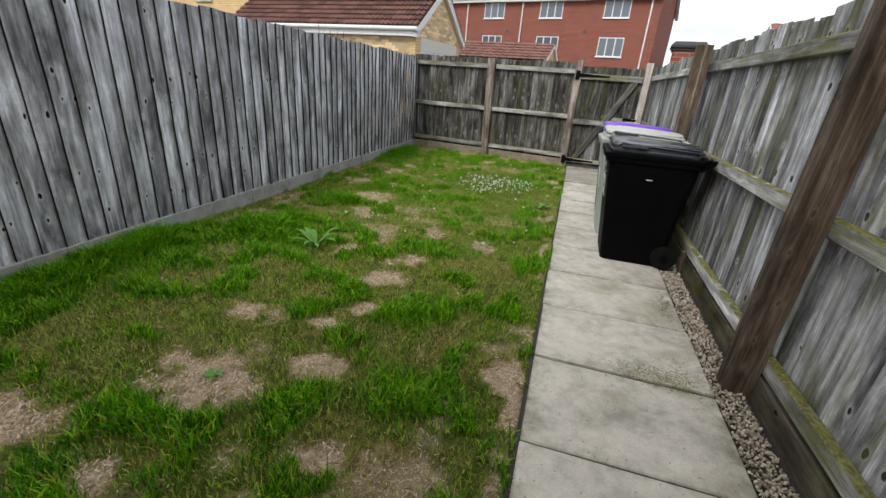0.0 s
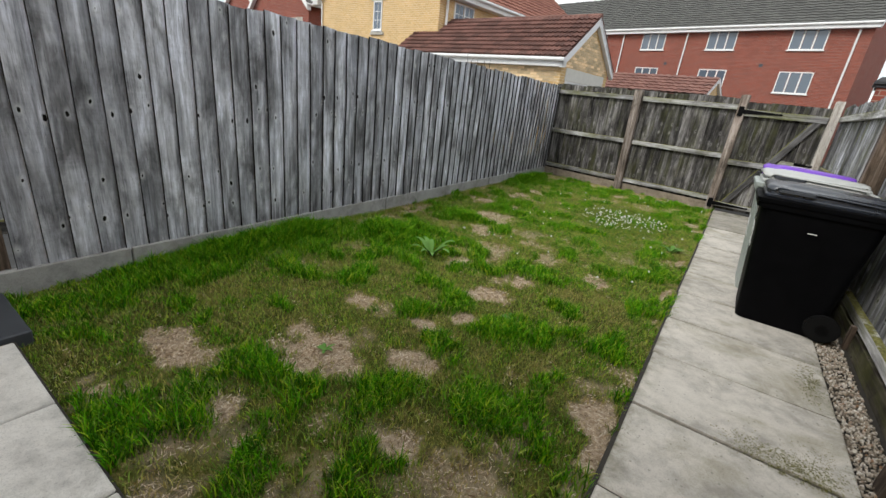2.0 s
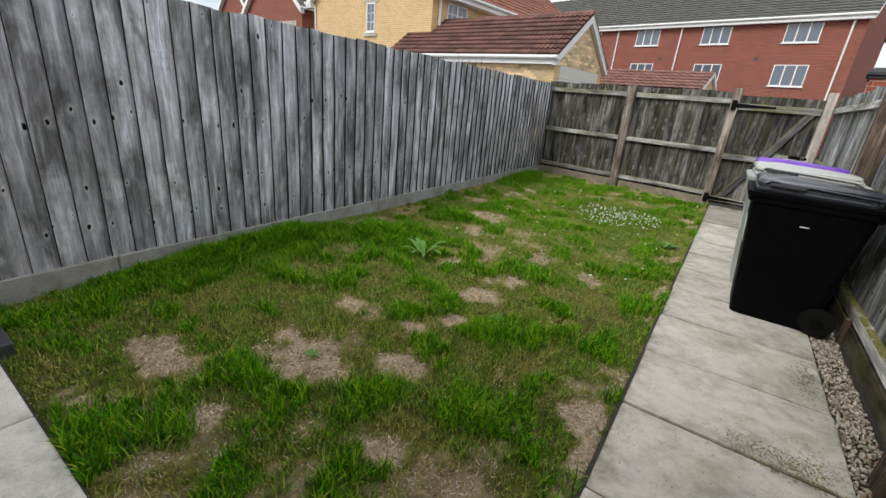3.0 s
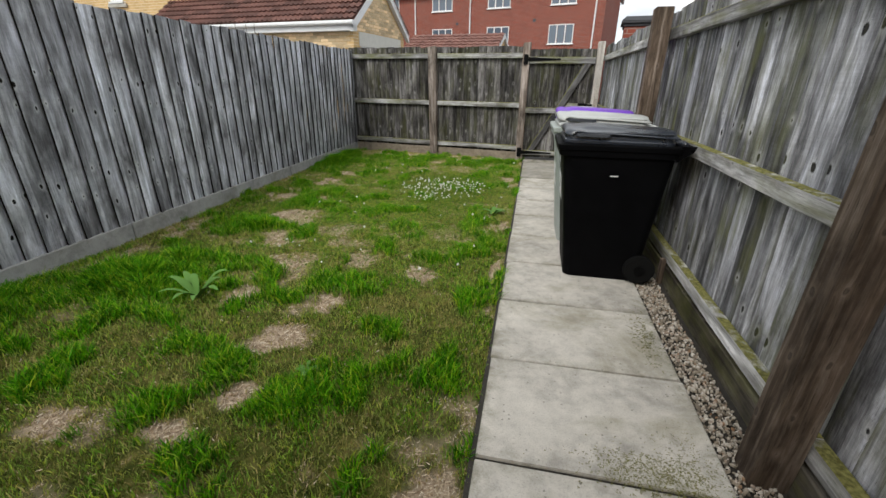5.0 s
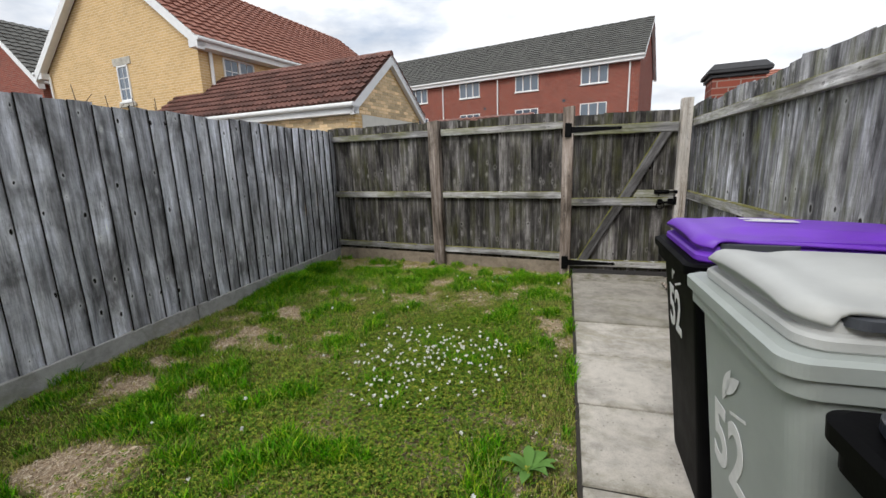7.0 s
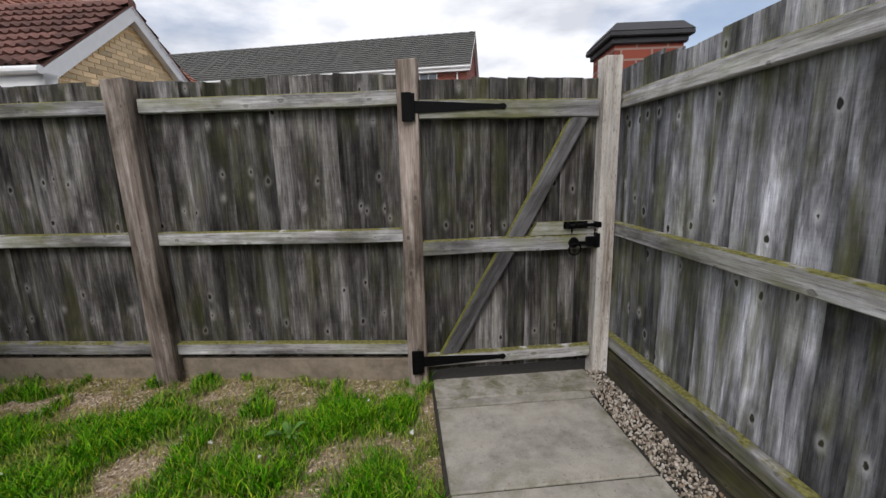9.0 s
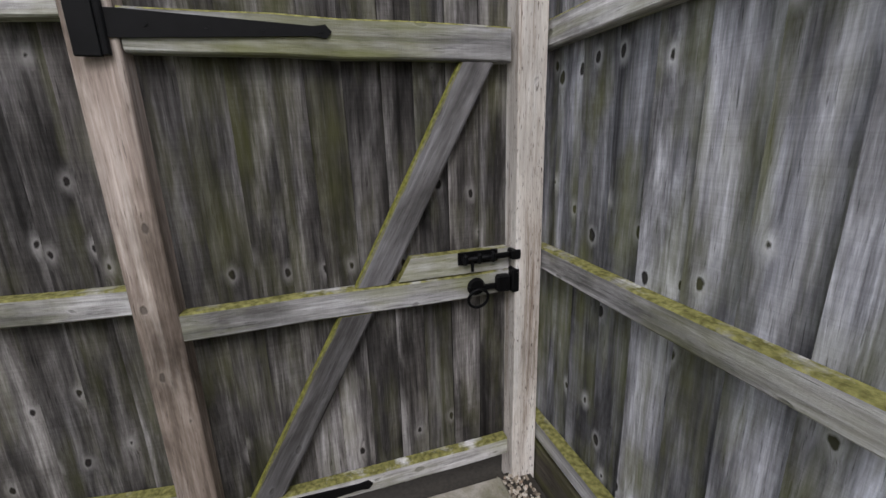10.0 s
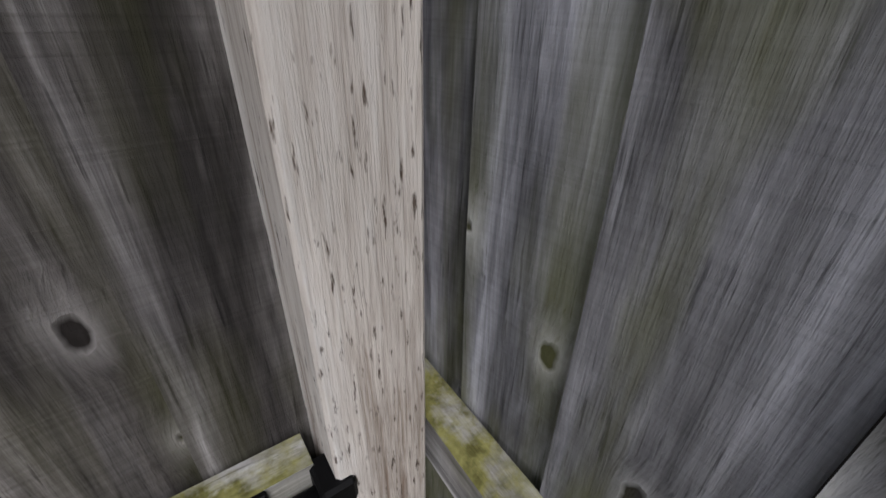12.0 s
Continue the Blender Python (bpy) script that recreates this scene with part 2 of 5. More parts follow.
MAT_POST_PALE = weathered_wood("pale_post", (0.26, 0.20, 0.155), (0.70, 0.65, 0.59), (0.88, 0.86, 0.82), knots=0.2, damp=0.3, fine=230.0, crack=1.0, spread=(0.95, 1.05), pore=0.16, patchy=0.25)
MAT_GRAVELBOARD_WOOD = weathered_wood("damp_gravel_board", (0.05, 0.043, 0.032), (0.10, 0.088, 0.07), (0.17, 0.15, 0.12), axis=0, green=0.4)


def concrete(name, base, stain_col, scale=1.0, speck=0.25, edge=None):
    m, N, L, b = material(name, 0.9)
    b.inputs["Specular IOR Level"].default_value = 0.2
    co = N.new("ShaderNodeTexCoord")
    info = N.new("ShaderNodeObjectInfo")
    sh = N.new("ShaderNodeVectorMath")
    sh.operation = "MULTIPLY_ADD"
    cb = N.new("ShaderNodeCombineXYZ")
    for k in range(3):
        L.new(info.outputs["Random"], cb.inputs[k])
    L.new(cb.outputs[0], sh.inputs[0])
    sh.inputs[1].default_value = (23.0, 31.0, 17.0)
    L.new(co.outputs["Object"], sh.inputs[2])
    v = sh.outputs[0]
    big = noise_node(N, L, v, 3.2 * scale, 5.0, 0.6, 0.3)
    mid = noise_node(N, L, v, 16.0 * scale, 5.0, 0.65)
    fine = noise_node(N, L, v, 160.0 * scale, 3.0, 0.7)
    r = ramp(N, [(0.35, tuple(0.62 * c for c in base)), (0.52, base), (0.68, tuple(min(1, 1.2 * c) for c in base))])
    L.new(math_node(N, L, "ADD", math_node(N, L, "MULTIPLY", big.outputs["Fac"], 0.6), math_node(N, L, "MULTIPLY", mid.outputs["Fac"], 0.4)), r.inputs["Fac"])
    sr = ramp(N, [(0.52, (0, 0, 0)), (0.72, (0.75, 0.75, 0.75))])
    L.new(noise_node(N, L, v, 2.0 * scale, 6.0, 0.65, 0.6).outputs["Fac"], sr.inputs["Fac"])
    col = mix_node(N, L, sr.outputs["Color"], r.outputs["Color"], stain_col)
    fr = ramp(N, [(0.30, (0.5, 0.5, 0.5)), (0.5, (1, 1, 1))])
    L.new(fine.outputs["Fac"], fr.inputs["Fac"])
    col = mix_node(N, L, speck * 2, col, mix_node(N, L, 1.0, col, fr.outputs["Color"], "MULTIPLY"))
    if edge:
        # dirt and moss that creep in from the joints
        sp = N.new("ShaderNodeSeparateXYZ")
        L.new(co.outputs["Object"], sp.inputs[0])
        dx = math_node(N, L, "ABSOLUTE", math_node(N, L, "SUBTRACT", sp.outputs["X"], edge[0] / 2))
        dy = math_node(N, L, "ABSOLUTE", math_node(N, L, "SUBTRACT", sp.outputs["Y"], edge[1] / 2))
        ex = math_node(N, L, "ADD", math_node(N, L, "SUBTRACT", dx, edge[0] / 2), 0.10)
        ey = math_node(N, L, "ADD", math_node(N, L, "SUBTRACT", dy, edge[1] / 2), 0.07)
        rim = math_node(N, L, "MULTIPLY", math_node(N, L, "MAXIMUM", ex, ey), 9.0, True)
        creep = noise_node(N, L, v, 9.0, 6.0, 0.7, 0.5)
        cr = ramp(N, [(0.42, (0, 0, 0)), (0.66, (1, 1, 1))])
        L.new(creep.outputs["Fac"], cr.inputs["Fac"])
        col = mix_node(N, L, math_node(N, L, "MULTIPLY", rim, cr.outputs["Color"], True), col, (0.13, 0.125, 0.07))
        lich = N.new("ShaderNodeTexVoronoi")
        lich.inputs["Scale"].default_value = 42.0
        L.new(v, lich.inputs["Vector"])
        lp = N.new("ShaderNodeSeparateColor")
        L.new(lich.outputs["Color"], lp.inputs[0])
        spot = math_node(N, L, "MULTIPLY", math_node(N, L, "LESS_THAN", lich.outputs["Distance"], 0.20), math_node(N, L, "GREATER_THAN", lp.outputs[0], 0.80))
        col = mix_node(N, L, math_node(N, L, "MULTIPLY", spot, 0.6), col, (0.15, 0.145, 0.125))
    L.new(col, b.inputs["Base Color"])
    bump(N, L, b, math_node(N, L, "ADD", fine.outputs["Fac"], mid.outputs["Fac"]), 0.25, 0.003)
    return m


MAT_SLAB = concrete("concrete_slab", (0.53, 0.495, 0.44), (0.27, 0.245, 0.17), 1.0, edge=(0.885, 0.605))
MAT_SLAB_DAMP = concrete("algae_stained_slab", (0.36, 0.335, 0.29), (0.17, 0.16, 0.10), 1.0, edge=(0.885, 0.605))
MAT_MUD_BOARD = concrete("muddy_gravel_board", (0.30, 0.25, 0.19), (0.12, 0.095, 0.065), 1.4)
MAT_PATIO = concrete("pale_patio_slab", (0.62, 0.60, 0.56), (0.46, 0.44, 0.38), 1.0)
MAT_CONCRETE = concrete("concrete_gravel_board", (0.36, 0.355, 0.34), (0.17, 0.17, 0.12), 1.2)
MAT_LINTEL = concrete("stone_lintel", (0.50, 0.47, 0.41), (0.42, 0.40, 0.35), 0.8)


def plain(name, col, rough=0.5, metal=0.0, var=0.12, scale=8.0, bumpy=0.05, spec=0.5):
    m, N, L, b = material(name, rough, metal)
    b.inputs["Specular IOR Level"].default_value = spec
    co = N.new("ShaderNodeTexCoord")
    n = noise_node(N, L, co.outputs["Object"], scale, 5.0, 0.6)
    r = ramp(N, [(0.3, tuple(c * (1 - var) for c in col)), (0.7, tuple(min(1, c * (1 + var)) for c in col))])
    L.new(n.outputs["Fac"], r.inputs["Fac"])
    L.new(r.outputs["Color"], b.inputs["Base Color"])
    n2 = noise_node(N, L, co.outputs["Object"], scale * 25, 3.0, 0.6)
    rr = N.new("ShaderNodeMapRange")
    rr.inputs["To Min"].default_value, rr.inputs["To Max"].default_value = max(0.05, rough - 0.1), min(1, rough + 0.15)
    L.new(n.outputs["Fac"], rr.inputs["Value"])
    L.new(rr.outputs[0], b.inputs["Roughness"])
    bump(N, L, b, n2.outputs["Fac"], bumpy, 0.002)
    return m


MAT_BIN_BLACK = plain("black_bin_plastic", (0.003, 0.003, 0.0035), 0.5, var=0.3, bumpy=0.15, spec=0.035)
MAT_BIN_LID = plain("black_lid_plastic", (0.016, 0.020, 0.029), 0.27, var=0.3, bumpy=0.08, spec=0.85)
MAT_BIN_GREY = plain("grey_green_plastic", (0.33, 0.36, 0.34), 0.5, var=0.08, bumpy=0.1)
MAT_BIN_GREY_LID = plain("pale_grey_lid_plastic", (0.42, 0.43, 0.415), 0.45, var=0.08, bumpy=0.1)
MAT_PURPLE = plain("purple_lid_plastic", (0.15, 0.035, 0.46), 0.42, var=0.12, bumpy=0.1)
MAT_RUBBER = plain("black_rubber", (0.006, 0.006, 0.006), 0.8, spec=0.12)
MAT_WHITE_PRINT = plain("white_vinyl", (0.72, 0.72, 0.72), 0.5, var=0.1, scale=30)
MAT_IRON = plain("black_japanned_iron", (0.003, 0.003, 0.0033), 0.45, 0.0, var=0.4, scale=30, bumpy=0.3, spec=0.12)
MAT_UPVC = plain("white_upvc", (0.78, 0.78, 0.77), 0.4, var=0.05)
MAT_SOFFIT = plain("cream_render", (0.62, 0.60, 0.54), 0.8, var=0.06)
MAT_CAP = plain("dark_lead_coping", (0.035, 0.035, 0.038), 0.6, var=0.3)
MAT_SLATE = plain("dark_slate", (0.05, 0.055, 0.065), 0.55, var=0.25)
MAT_JOINT = plain("dark_joint_sand", (0.03, 0.026, 0.02), 0.95, var=0.4, scale=60)
MAT_CURTAIN = plain("pale_curtain", (0.55, 0.55, 0.56), 0.9)

m, N, L, b = material("window_glass", 0.06)
b.inputs["Base Color"].default_value = (0.10, 0.13, 0.17, 1)
b.inputs["Specular IOR Level"].default_value = 0.9
_n = noise_node(N, L, N.new("ShaderNodeTexCoord").outputs["Object"], 1.7, 2.0)
bump(N, L, b, _n.outputs["Fac"], 0.03, 0.02)
MAT_GLASS = m


def brick_mat(name, c1, c2, mortar, bw=0.225, bh=0.075):
    """Brickwork of far walls, laid in the wall's own x and z (or y and z)."""
    m, N, L, b = material(name, 0.9)
    b.inputs["Specular IOR Level"].default_value = 0.2
    co = N.new("ShaderNodeTexCoord")
    geo = N.new("ShaderNodeNewGeometry")
    sep = N.new("ShaderNodeSeparateXYZ")
    L.new(co.outputs["Object"], sep.inputs[0])
    cmb = N.new("ShaderNodeCombineXYZ")
    L.new(math_node(N, L, "ADD", sep.outputs["X"], sep.outputs["Y"]), cmb.inputs[0])
    L.new(sep.outputs["Z"], cmb.inputs[1])
    br = N.new("ShaderNodeTexBrick")
    L.new(cmb.outputs[0], br.inputs["Vector"])
    br.inputs["Scale"].default_value = 1.0
    br.inputs["Brick Width"].default_value, br.inputs["Row Height"].default_value = bw, bh
    br.inputs["Mortar Size"].default_value = 0.0075
    br.inputs["Bias"].default_value = 0.0
    br.inputs["Color1"].default_value, br.inputs["Color2"].default_value = (*c1, 1), (*c2, 1)
    br.inputs["Mortar"].default_value = (*mortar, 1)
    n = noise_node(N, L, co.outputs["Object"], 0.9, 5.0, 0.6)
    r = ramp(N, [(0.3, (0.92, 0.92, 0.92)), (0.7, (1.05, 1.05, 1.05))])
    L.new(n.outputs["Fac"], r.inputs["Fac"])
    L.new(mix_node(N, L, 1.0, br.outputs["Color"], r.outputs["Color"], "MULTIPLY"), b.inputs["Base Color"])
    bump(N, L, b, math_node(N, L, "SUBTRACT", 1.0, br.outputs["Fac"]), 0.5, 0.004)
    return m


MAT_YELLOW_BRICK = brick_mat("buff_brick", (0.67, 0.455, 0.215), (0.57, 0.375, 0.165), (0.74, 0.60, 0.41))
MAT_RED_BRICK = brick_mat("red_brick", (0.30, 0.080, 0.052), (0.20, 0.056, 0.040), (0.31, 0.21, 0.175))


def tile_mat(name, c1, c2, c3, row=0.3):
    """Concrete roof tiles; rows follow the object's local y."""
    m, N, L, b = material(name, 0.85)
    co = N.new("ShaderNodeTexCoord")
    info = N.new("ShaderNodeObjectInfo")
    n = noise_node(N, L, co.outputs["Object"], 2.0, 5.0, 0.6)
    n2 = noise_node(N, L, co.outputs["Object"], 40.0, 4.0, 0.7)
    r = ramp(N, [(0.3, c1), (0.5, c2), (0.72, c3)])
    L.new(math_node(N, L, "ADD", math_node(N, L, "MULTIPLY", n.outputs["Fac"], 0.6), math_node(N, L, "MULTIPLY", n2.outputs["Fac"], 0.4)), r.inputs["Fac"])
    hsv = N.new("ShaderNodeHueSaturation")
    val = N.new("ShaderNodeMapRange")
    val.inputs["To Min"].default_value, val.inputs["To Max"].default_value = 0.62, 1.3
    L.new(info.outputs["Random"], val.inputs["Value"])
    L.new(val.outputs[0], hsv.inputs["Value"])
    L.new(r.outputs["Color"], hsv.inputs["Color"])
    L.new(hsv.outputs["Color"], b.inputs["Base Color"])
    bump(N, L, b, n2.outputs["Fac"], 0.3, 0.005)
    return m


MAT_TILE_BROWN = tile_mat("brown_roof_tile", (0.07, 0.032, 0.026), (0.155, 0.072, 0.056), (0.28, 0.15, 0.12))
MAT_TILE_RED = tile_mat("terracotta_roof_tile", (0.18, 0.070, 0.05), (0.28, 0.115, 0.080), (0.38, 0.18, 0.13))
MAT_TILE_GREY = tile_mat("grey_roof_tile", (0.05, 0.05, 0.046), (0.085, 0.085, 0.078), (0.14, 0.14, 0.125))

# lawn soil: bare straw-coloured patches follow the attribute "bare"
m, N, L, b = material("lawn_soil", 0.95)
b.inputs["Specular IOR Level"].default_value = 0.1
_at = N.new("ShaderNodeAttribute")
_at.attribute_name = "bare"
_co = N.new("ShaderNodeTexCoord")
_n1 = noise_node(N, L, _co.outputs["Object"], 14.0, 6.0, 0.7)
_n2 = noise_node(N, L, _co.outputs["Object"], 120.0, 4.0, 0.7)
_soil = ramp(N, [(0.3, (0.022, 0.030, 0.005)), (0.5, (0.075, 0.085, 0.016)), (0.7, (0.21, 0.17, 0.06))])
L.new(_n1.outputs["Fac"], _soil.inputs["Fac"])
_straw = ramp(N, [(0.30, (0.20, 0.145, 0.105)), (0.45, (0.42, 0.325, 0.235)), (0.58, (0.52, 0.415, 0.31)), (0.75, (0.62, 0.53, 0.42))])
L.new(math_node(N, L, "ADD", math_node(N, L, "MULTIPLY", _n1.outputs["Fac"], 0.35), math_node(N, L, "MULTIPLY", _n2.outputs["Fac"], 0.65)), _straw.inputs["Fac"])
L.new(mix_node(N, L, _at.outputs["Fac"], _soil.outputs["Color"], _straw.outputs["Color"]), b.inputs["Base Color"])
bump(N, L, b, _n2.outputs["Fac"], 0.9, 0.01)
MAT_SOIL = m


def leafy(name, stops, attr=None, rough=0.55):
    m, N, L, b = material(name, rough)
    geo = N.new("ShaderNodeNewGeometry")
    r = ramp(N, stops)
    L.new(geo.outputs["Random Per Island"], r.inputs["Fac"])
    col = r.outputs["Color"]
    if attr:
        a = N.new("ShaderNodeAttribute")
        a.attribute_name = attr
        col = mix_node(N, L, a.outputs["Fac"], col, (0.44, 0.35, 0.14))
    L.new(col, b.inputs["Base Color"])
    b.inputs["Specular IOR Level"].default_value = 0.08
    return m


MAT_GRASS = leafy("grass_blade", [(0.0, (0.012, 0.065, 0.001)), (0.4, (0.050, 0.22, 0.002)), (0.75, (0.135, 0.39, 0.004)), (1.0, (0.40, 0.49, 0.03))], "dry")
MAT_CLOVER = leafy("clover_leaf", [(0.0, (0.03, 0.085, 0.006)), (0.5, (0.095, 0.18, 0.012)), (1.0, (0.28, 0.29, 0.04))])
MAT_WEED = leafy("weed_leaf", [(0.0, (0.09, 0.20, 0.04)), (1.0, (0.15, 0.27, 0.07))])
MAT_FLOWER = leafy("clover_flower", [(0.0, (0.62, 0.62, 0.58)), (1.0, (0.80, 0.79, 0.76))])
MAT_THATCH = leafy("dead_straw", [(0.0, (0.25, 0.175, 0.11)), (0.4, (0.47, 0.365, 0.25)), (0.8, (0.64, 0.53, 0.39)), (1.0, (0.74, 0.66, 0.53))], rough=0.8)
MAT_PEBBLE = leafy("gravel_pebble", [(0.0, (0.10, 0.085, 0.07)), (0.3, (0.30, 0.25, 0.19)), (0.6, (0.45, 0.40, 0.33)), (0.85, (0.60, 0.56, 0.50)), (1.0, (0.28, 0.17, 0.10))], rough=0.75)
MAT_MOSS = leafy("path_moss", [(0.0, (0.10, 0.095, 0.035)), (0.6, (0.17, 0.165, 0.06)), (1.0, (0.24, 0.22, 0.10))], rough=0.9)
MAT_TWIG = plain("dark_twig", (0.09, 0.06, 0.045), 0.9)
MAT_TARMAC = concrete("tarmac", (0.055, 0.055, 0.055), (0.04, 0.04, 0.038), 0.5)


# ---- building helpers ----
def mesh_of(name, bm, mat):
    me = bpy.data.meshes.new(name)
    bm.to_mesh(me)
    bm.free()
    if mat:
        me.materials.append(mat)
    return me


def part(name, bm, mat, parent=None, label="", smooth=False, at=None):
    me = bm if isinstance(bm, bpy.types.Mesh) else mesh_of(name, bm, mat)
    if smooth:
        me.polygons.foreach_set("use_smooth", [True] * len(me.polygons))
    ob = new(name, me)
    if parent:
        ob.parent = parent
    if at is not None:
        ob.matrix_basis = at
    if label:
        ob["label"] = label
    return ob


def thing(name, label, category, m=None, group="", kind=""):
    ob = new(name)
    ob.empty_display_size = 0.1
    if m is not None:
        ob.matrix_basis = m
    return tagged(ob, label, category, group, kind)


def box(x0, x1, y0, y1, z0, z1, bevel=0.0, bm=None):
    bm = bm or bmesh.new()
    r = bmesh.ops.create_cube(bm, size=1.0, matrix=Matrix.Translation(((x0 + x1) / 2, (y0 + y1) / 2, (z0 + z1) / 2)) @ Matrix.Diagonal((x1 - x0, y1 - y0, z1 - z0, 1)))
    if bevel:
        ed = list({e for v in r["verts"] for e in v.link_edges})
        bmesh.ops.bevel(bm, geom=ed, offset=bevel, segments=1, affect="EDGES")
    return bm


def prism(poly, y0, y1, bm=None):
    """A polygon in x and z, given depth along y."""
    bm = bm or bmesh.new()
    a = [bm.verts.new((x, y0, z)) for x, z in poly]
    c = [bm.verts.new((x, y1, z)) for x, z in poly]
    bm.faces.new(a)
    bm.faces.new(c[::-1])
    for k in range(len(poly)):
        j = (k + 1) % len(poly)
        bm.faces.new((a[j], a[k], c[k], c[j]))
    bmesh.ops.recalc_face_normals(bm, faces=bm.faces)
    return bm


def rod(p, q, r, n=10, bm=None, r2=None):
    bm = bm or bmesh.new()
    p, q = Vector(p), Vector(q)
    d = q - p
    bmesh.ops.create_cone(bm, cap_ends=True, segments=n, radius1=r, radius2=r if r2 is None else r2, depth=d.length,
                          matrix=Matrix.Translation((p + q) / 2) @ d.to_track_quat("Z", "Y").to_matrix().to_4x4())
    return bm


def along(p0, p1):
    """A frame at p0 with x towards p1 and z up."""
    a = math.degrees(math.atan2(p1[1] - p0[1], p1[0] - p0[0]))
    return pose(p0[0], p0[1], p0[2] if len(p0) > 2 else 0, 0, 0, a), math.dist(p0[:2], p1[:2])


# ---- ground, path, patio ----
LAWN_Z = -0.045
bm = bmesh.new()
bmesh.ops.create_grid(bm, x_segments=2, y_segments=2, size=600)
bmesh.ops.translate(bm, verts=bm.verts, vec=(0, 0, -0.16))
tagged(part("ground", bm, MAT_TARMAC), "dark tarmac ground reaching beyond the houses", "ground", kind="structure")

S = 0.605

# ---- fences ----
rnd = random.Random(5)


def board_mesh(name, mat, width, height, seed, wob=0.006):
    """One featheredge board: thick edge at local x = 0, thin edge at x = width, front face at y = 0, foot at z = 0."""
    r = random.Random(seed)
    bm = bmesh.new()
    rows = 5
    ring = []
    for k in range(rows + 1):
        z = height * k / rows
        dx, dy = r.uniform(-wob, wob) * 0.5, r.uniform(-wob, wob) * 0.7
        if k == rows:
            z += r.uniform(-0.008, 0.008)
        tilt = r.uniform(-0.006, 0.006) if k == rows else 0
        ring.append([bm.verts.new(c) for c in ((dx, dy, z - tilt), (dx + width, dy, z + tilt), (dx + width, dy + 0.006, z + tilt), (dx, dy + 0.014, z - tilt))])
    for a, c in zip(ring, ring[1:]):
        for k in range(4):
            j = (k + 1) % 4
            f = bm.faces.new((a[k], a[j], c[j], c[k]))
            # thick edge face takes the painted lap shadow
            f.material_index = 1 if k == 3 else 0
    bm.faces.new(ring[0][::-1])
    bm.faces.new(ring[-1])
    bmesh.ops.recalc_face_normals(bm, faces=bm.faces)
    me = mesh_of(name, bm, mat)
    me.materials.append(MAT_EDGE_SHADE)
    return me


def boards(parent, x0, x1, y, z0, z1, mat, pitch=0.1, width=0.122, label="", wave=0.012, variants=9, flip=False, lap=9.0):
    kinds = [board_mesh("board", mat, width, z1 - z0, 31 * k + int(100 * abs(x0)) + 7) for k in range(variants)]
    n = max(1, round((x1 - x0) / pitch))
    p = (x1 - x0) / n
    for k in range(n):
        jz = wave * math.sin(k * 0.9 + x0) * 0.5 + rnd.uniform(-wave, wave) * 0.4
        x = x0 + k * p
        yy = y + rnd.uniform(-0.002, 0.002)
        m = pose(x, yy, z0 + jz, 0, rnd.uniform(-0.25, 0.25), lap + rnd.uniform(-0.8, 0.8))
        part("board", kinds[k % variants if rnd.random() < 0.5 else rnd.randrange(variants)], mat, parent, at=m)


def post(parent, x, y0, y1, z0, z1, mat, w=0.1, name="post"):
    bm = box(-w / 2, w / 2, y0, y1, z0, z1, 0.004)
    for v in bm.verts:
        if v.co.z > z1 - 0.01:
            v.co.z += 0.05 * v.co.x
    return part(name, bm, mat, parent, at=pose(x, 0, 0))


def rail(parent, x0, x1, y0, y1, z0, z1, mat, name="rail"):
    bm = bmesh.new()
    n = 6
    r = random.Random(int(1000 * (x0 + 3 * z0 + 7 * x1)))
    ring = []
    for k in range(n + 1):
        x = x0 + (x1 - x0) * k / n
        dz, dy = r.uniform(-0.003, 0.003), r.uniform(-0.002, 0.002)
        c = 0.005
        ring.append([bm.verts.new(p) for p in ((x, y0 + dy, z0 + dz + c), (x, y0 + dy, z1 + dz - c), (x, y0 + dy + c, z1 + dz), (x, y1 + dy, z1 + dz), (x, y1 + dy, z0 + dz), (x, y0 + dy + c, z0 + dz))])
    for a, b2 in zip(ring, ring[1:]):
        for k in range(6):
            bm.faces.new((a[k], a[(k + 1) % 6], b2[(k + 1) % 6], b2[k]))
    bm.faces.new(ring[0])
    bm.faces.new(ring[-1])
    bmesh.ops.recalc_face_normals(bm, faces=bm.faces)
    return part(name, bm, mat, parent)


# the fence with its boards towards the lawn
M_LEFT, LEN_LEFT = along((-3.05, -3.0, 0), (-3.30, 7.60, 0))
fence_left = thing("fence", "silver-grey featheredge board fence on concrete gravel boards", "fence", M_LEFT, kind="structure")
boards(fence_left, 0.02, 1.92, 0.012, 0.09, 1.73, MAT_BOARD_LEFT, pitch=0.142, width=0.166, lap=8.0)
boards(fence_left, 2.06, 3.15, 0.012, 0.09, 1.73, MAT_BOARD_LEFT, pitch=0.142, width=0.166, lap=8.0)
boards(fence_left, 3.15, LEN_LEFT - 0.02, 0.006, 0.09, 1.76, MAT_BOARD_LEFT, pitch=0.142, width=0.166, lap=8.0)
post(fence_left, 1.99, 0.05, 0.15, -0.2, 1.70, MAT_POST)
for k in range(4):
    a, c = 0.0 + k * 2.63, min(LEN_LEFT, (k + 1) * 2.63 - 0.01)
    part("gravel_board", box(a, c, 0.0, 0.05, -0.2, 0.10, 0.006), MAT_CONCRETE, fence_left, "weathered concrete gravel board")
for z in (0.30, 0.95, 1.55):
    rail(fence_left, 0, LEN_LEFT, 0.075, 0.115, z, z + 0.08, MAT_RAIL)

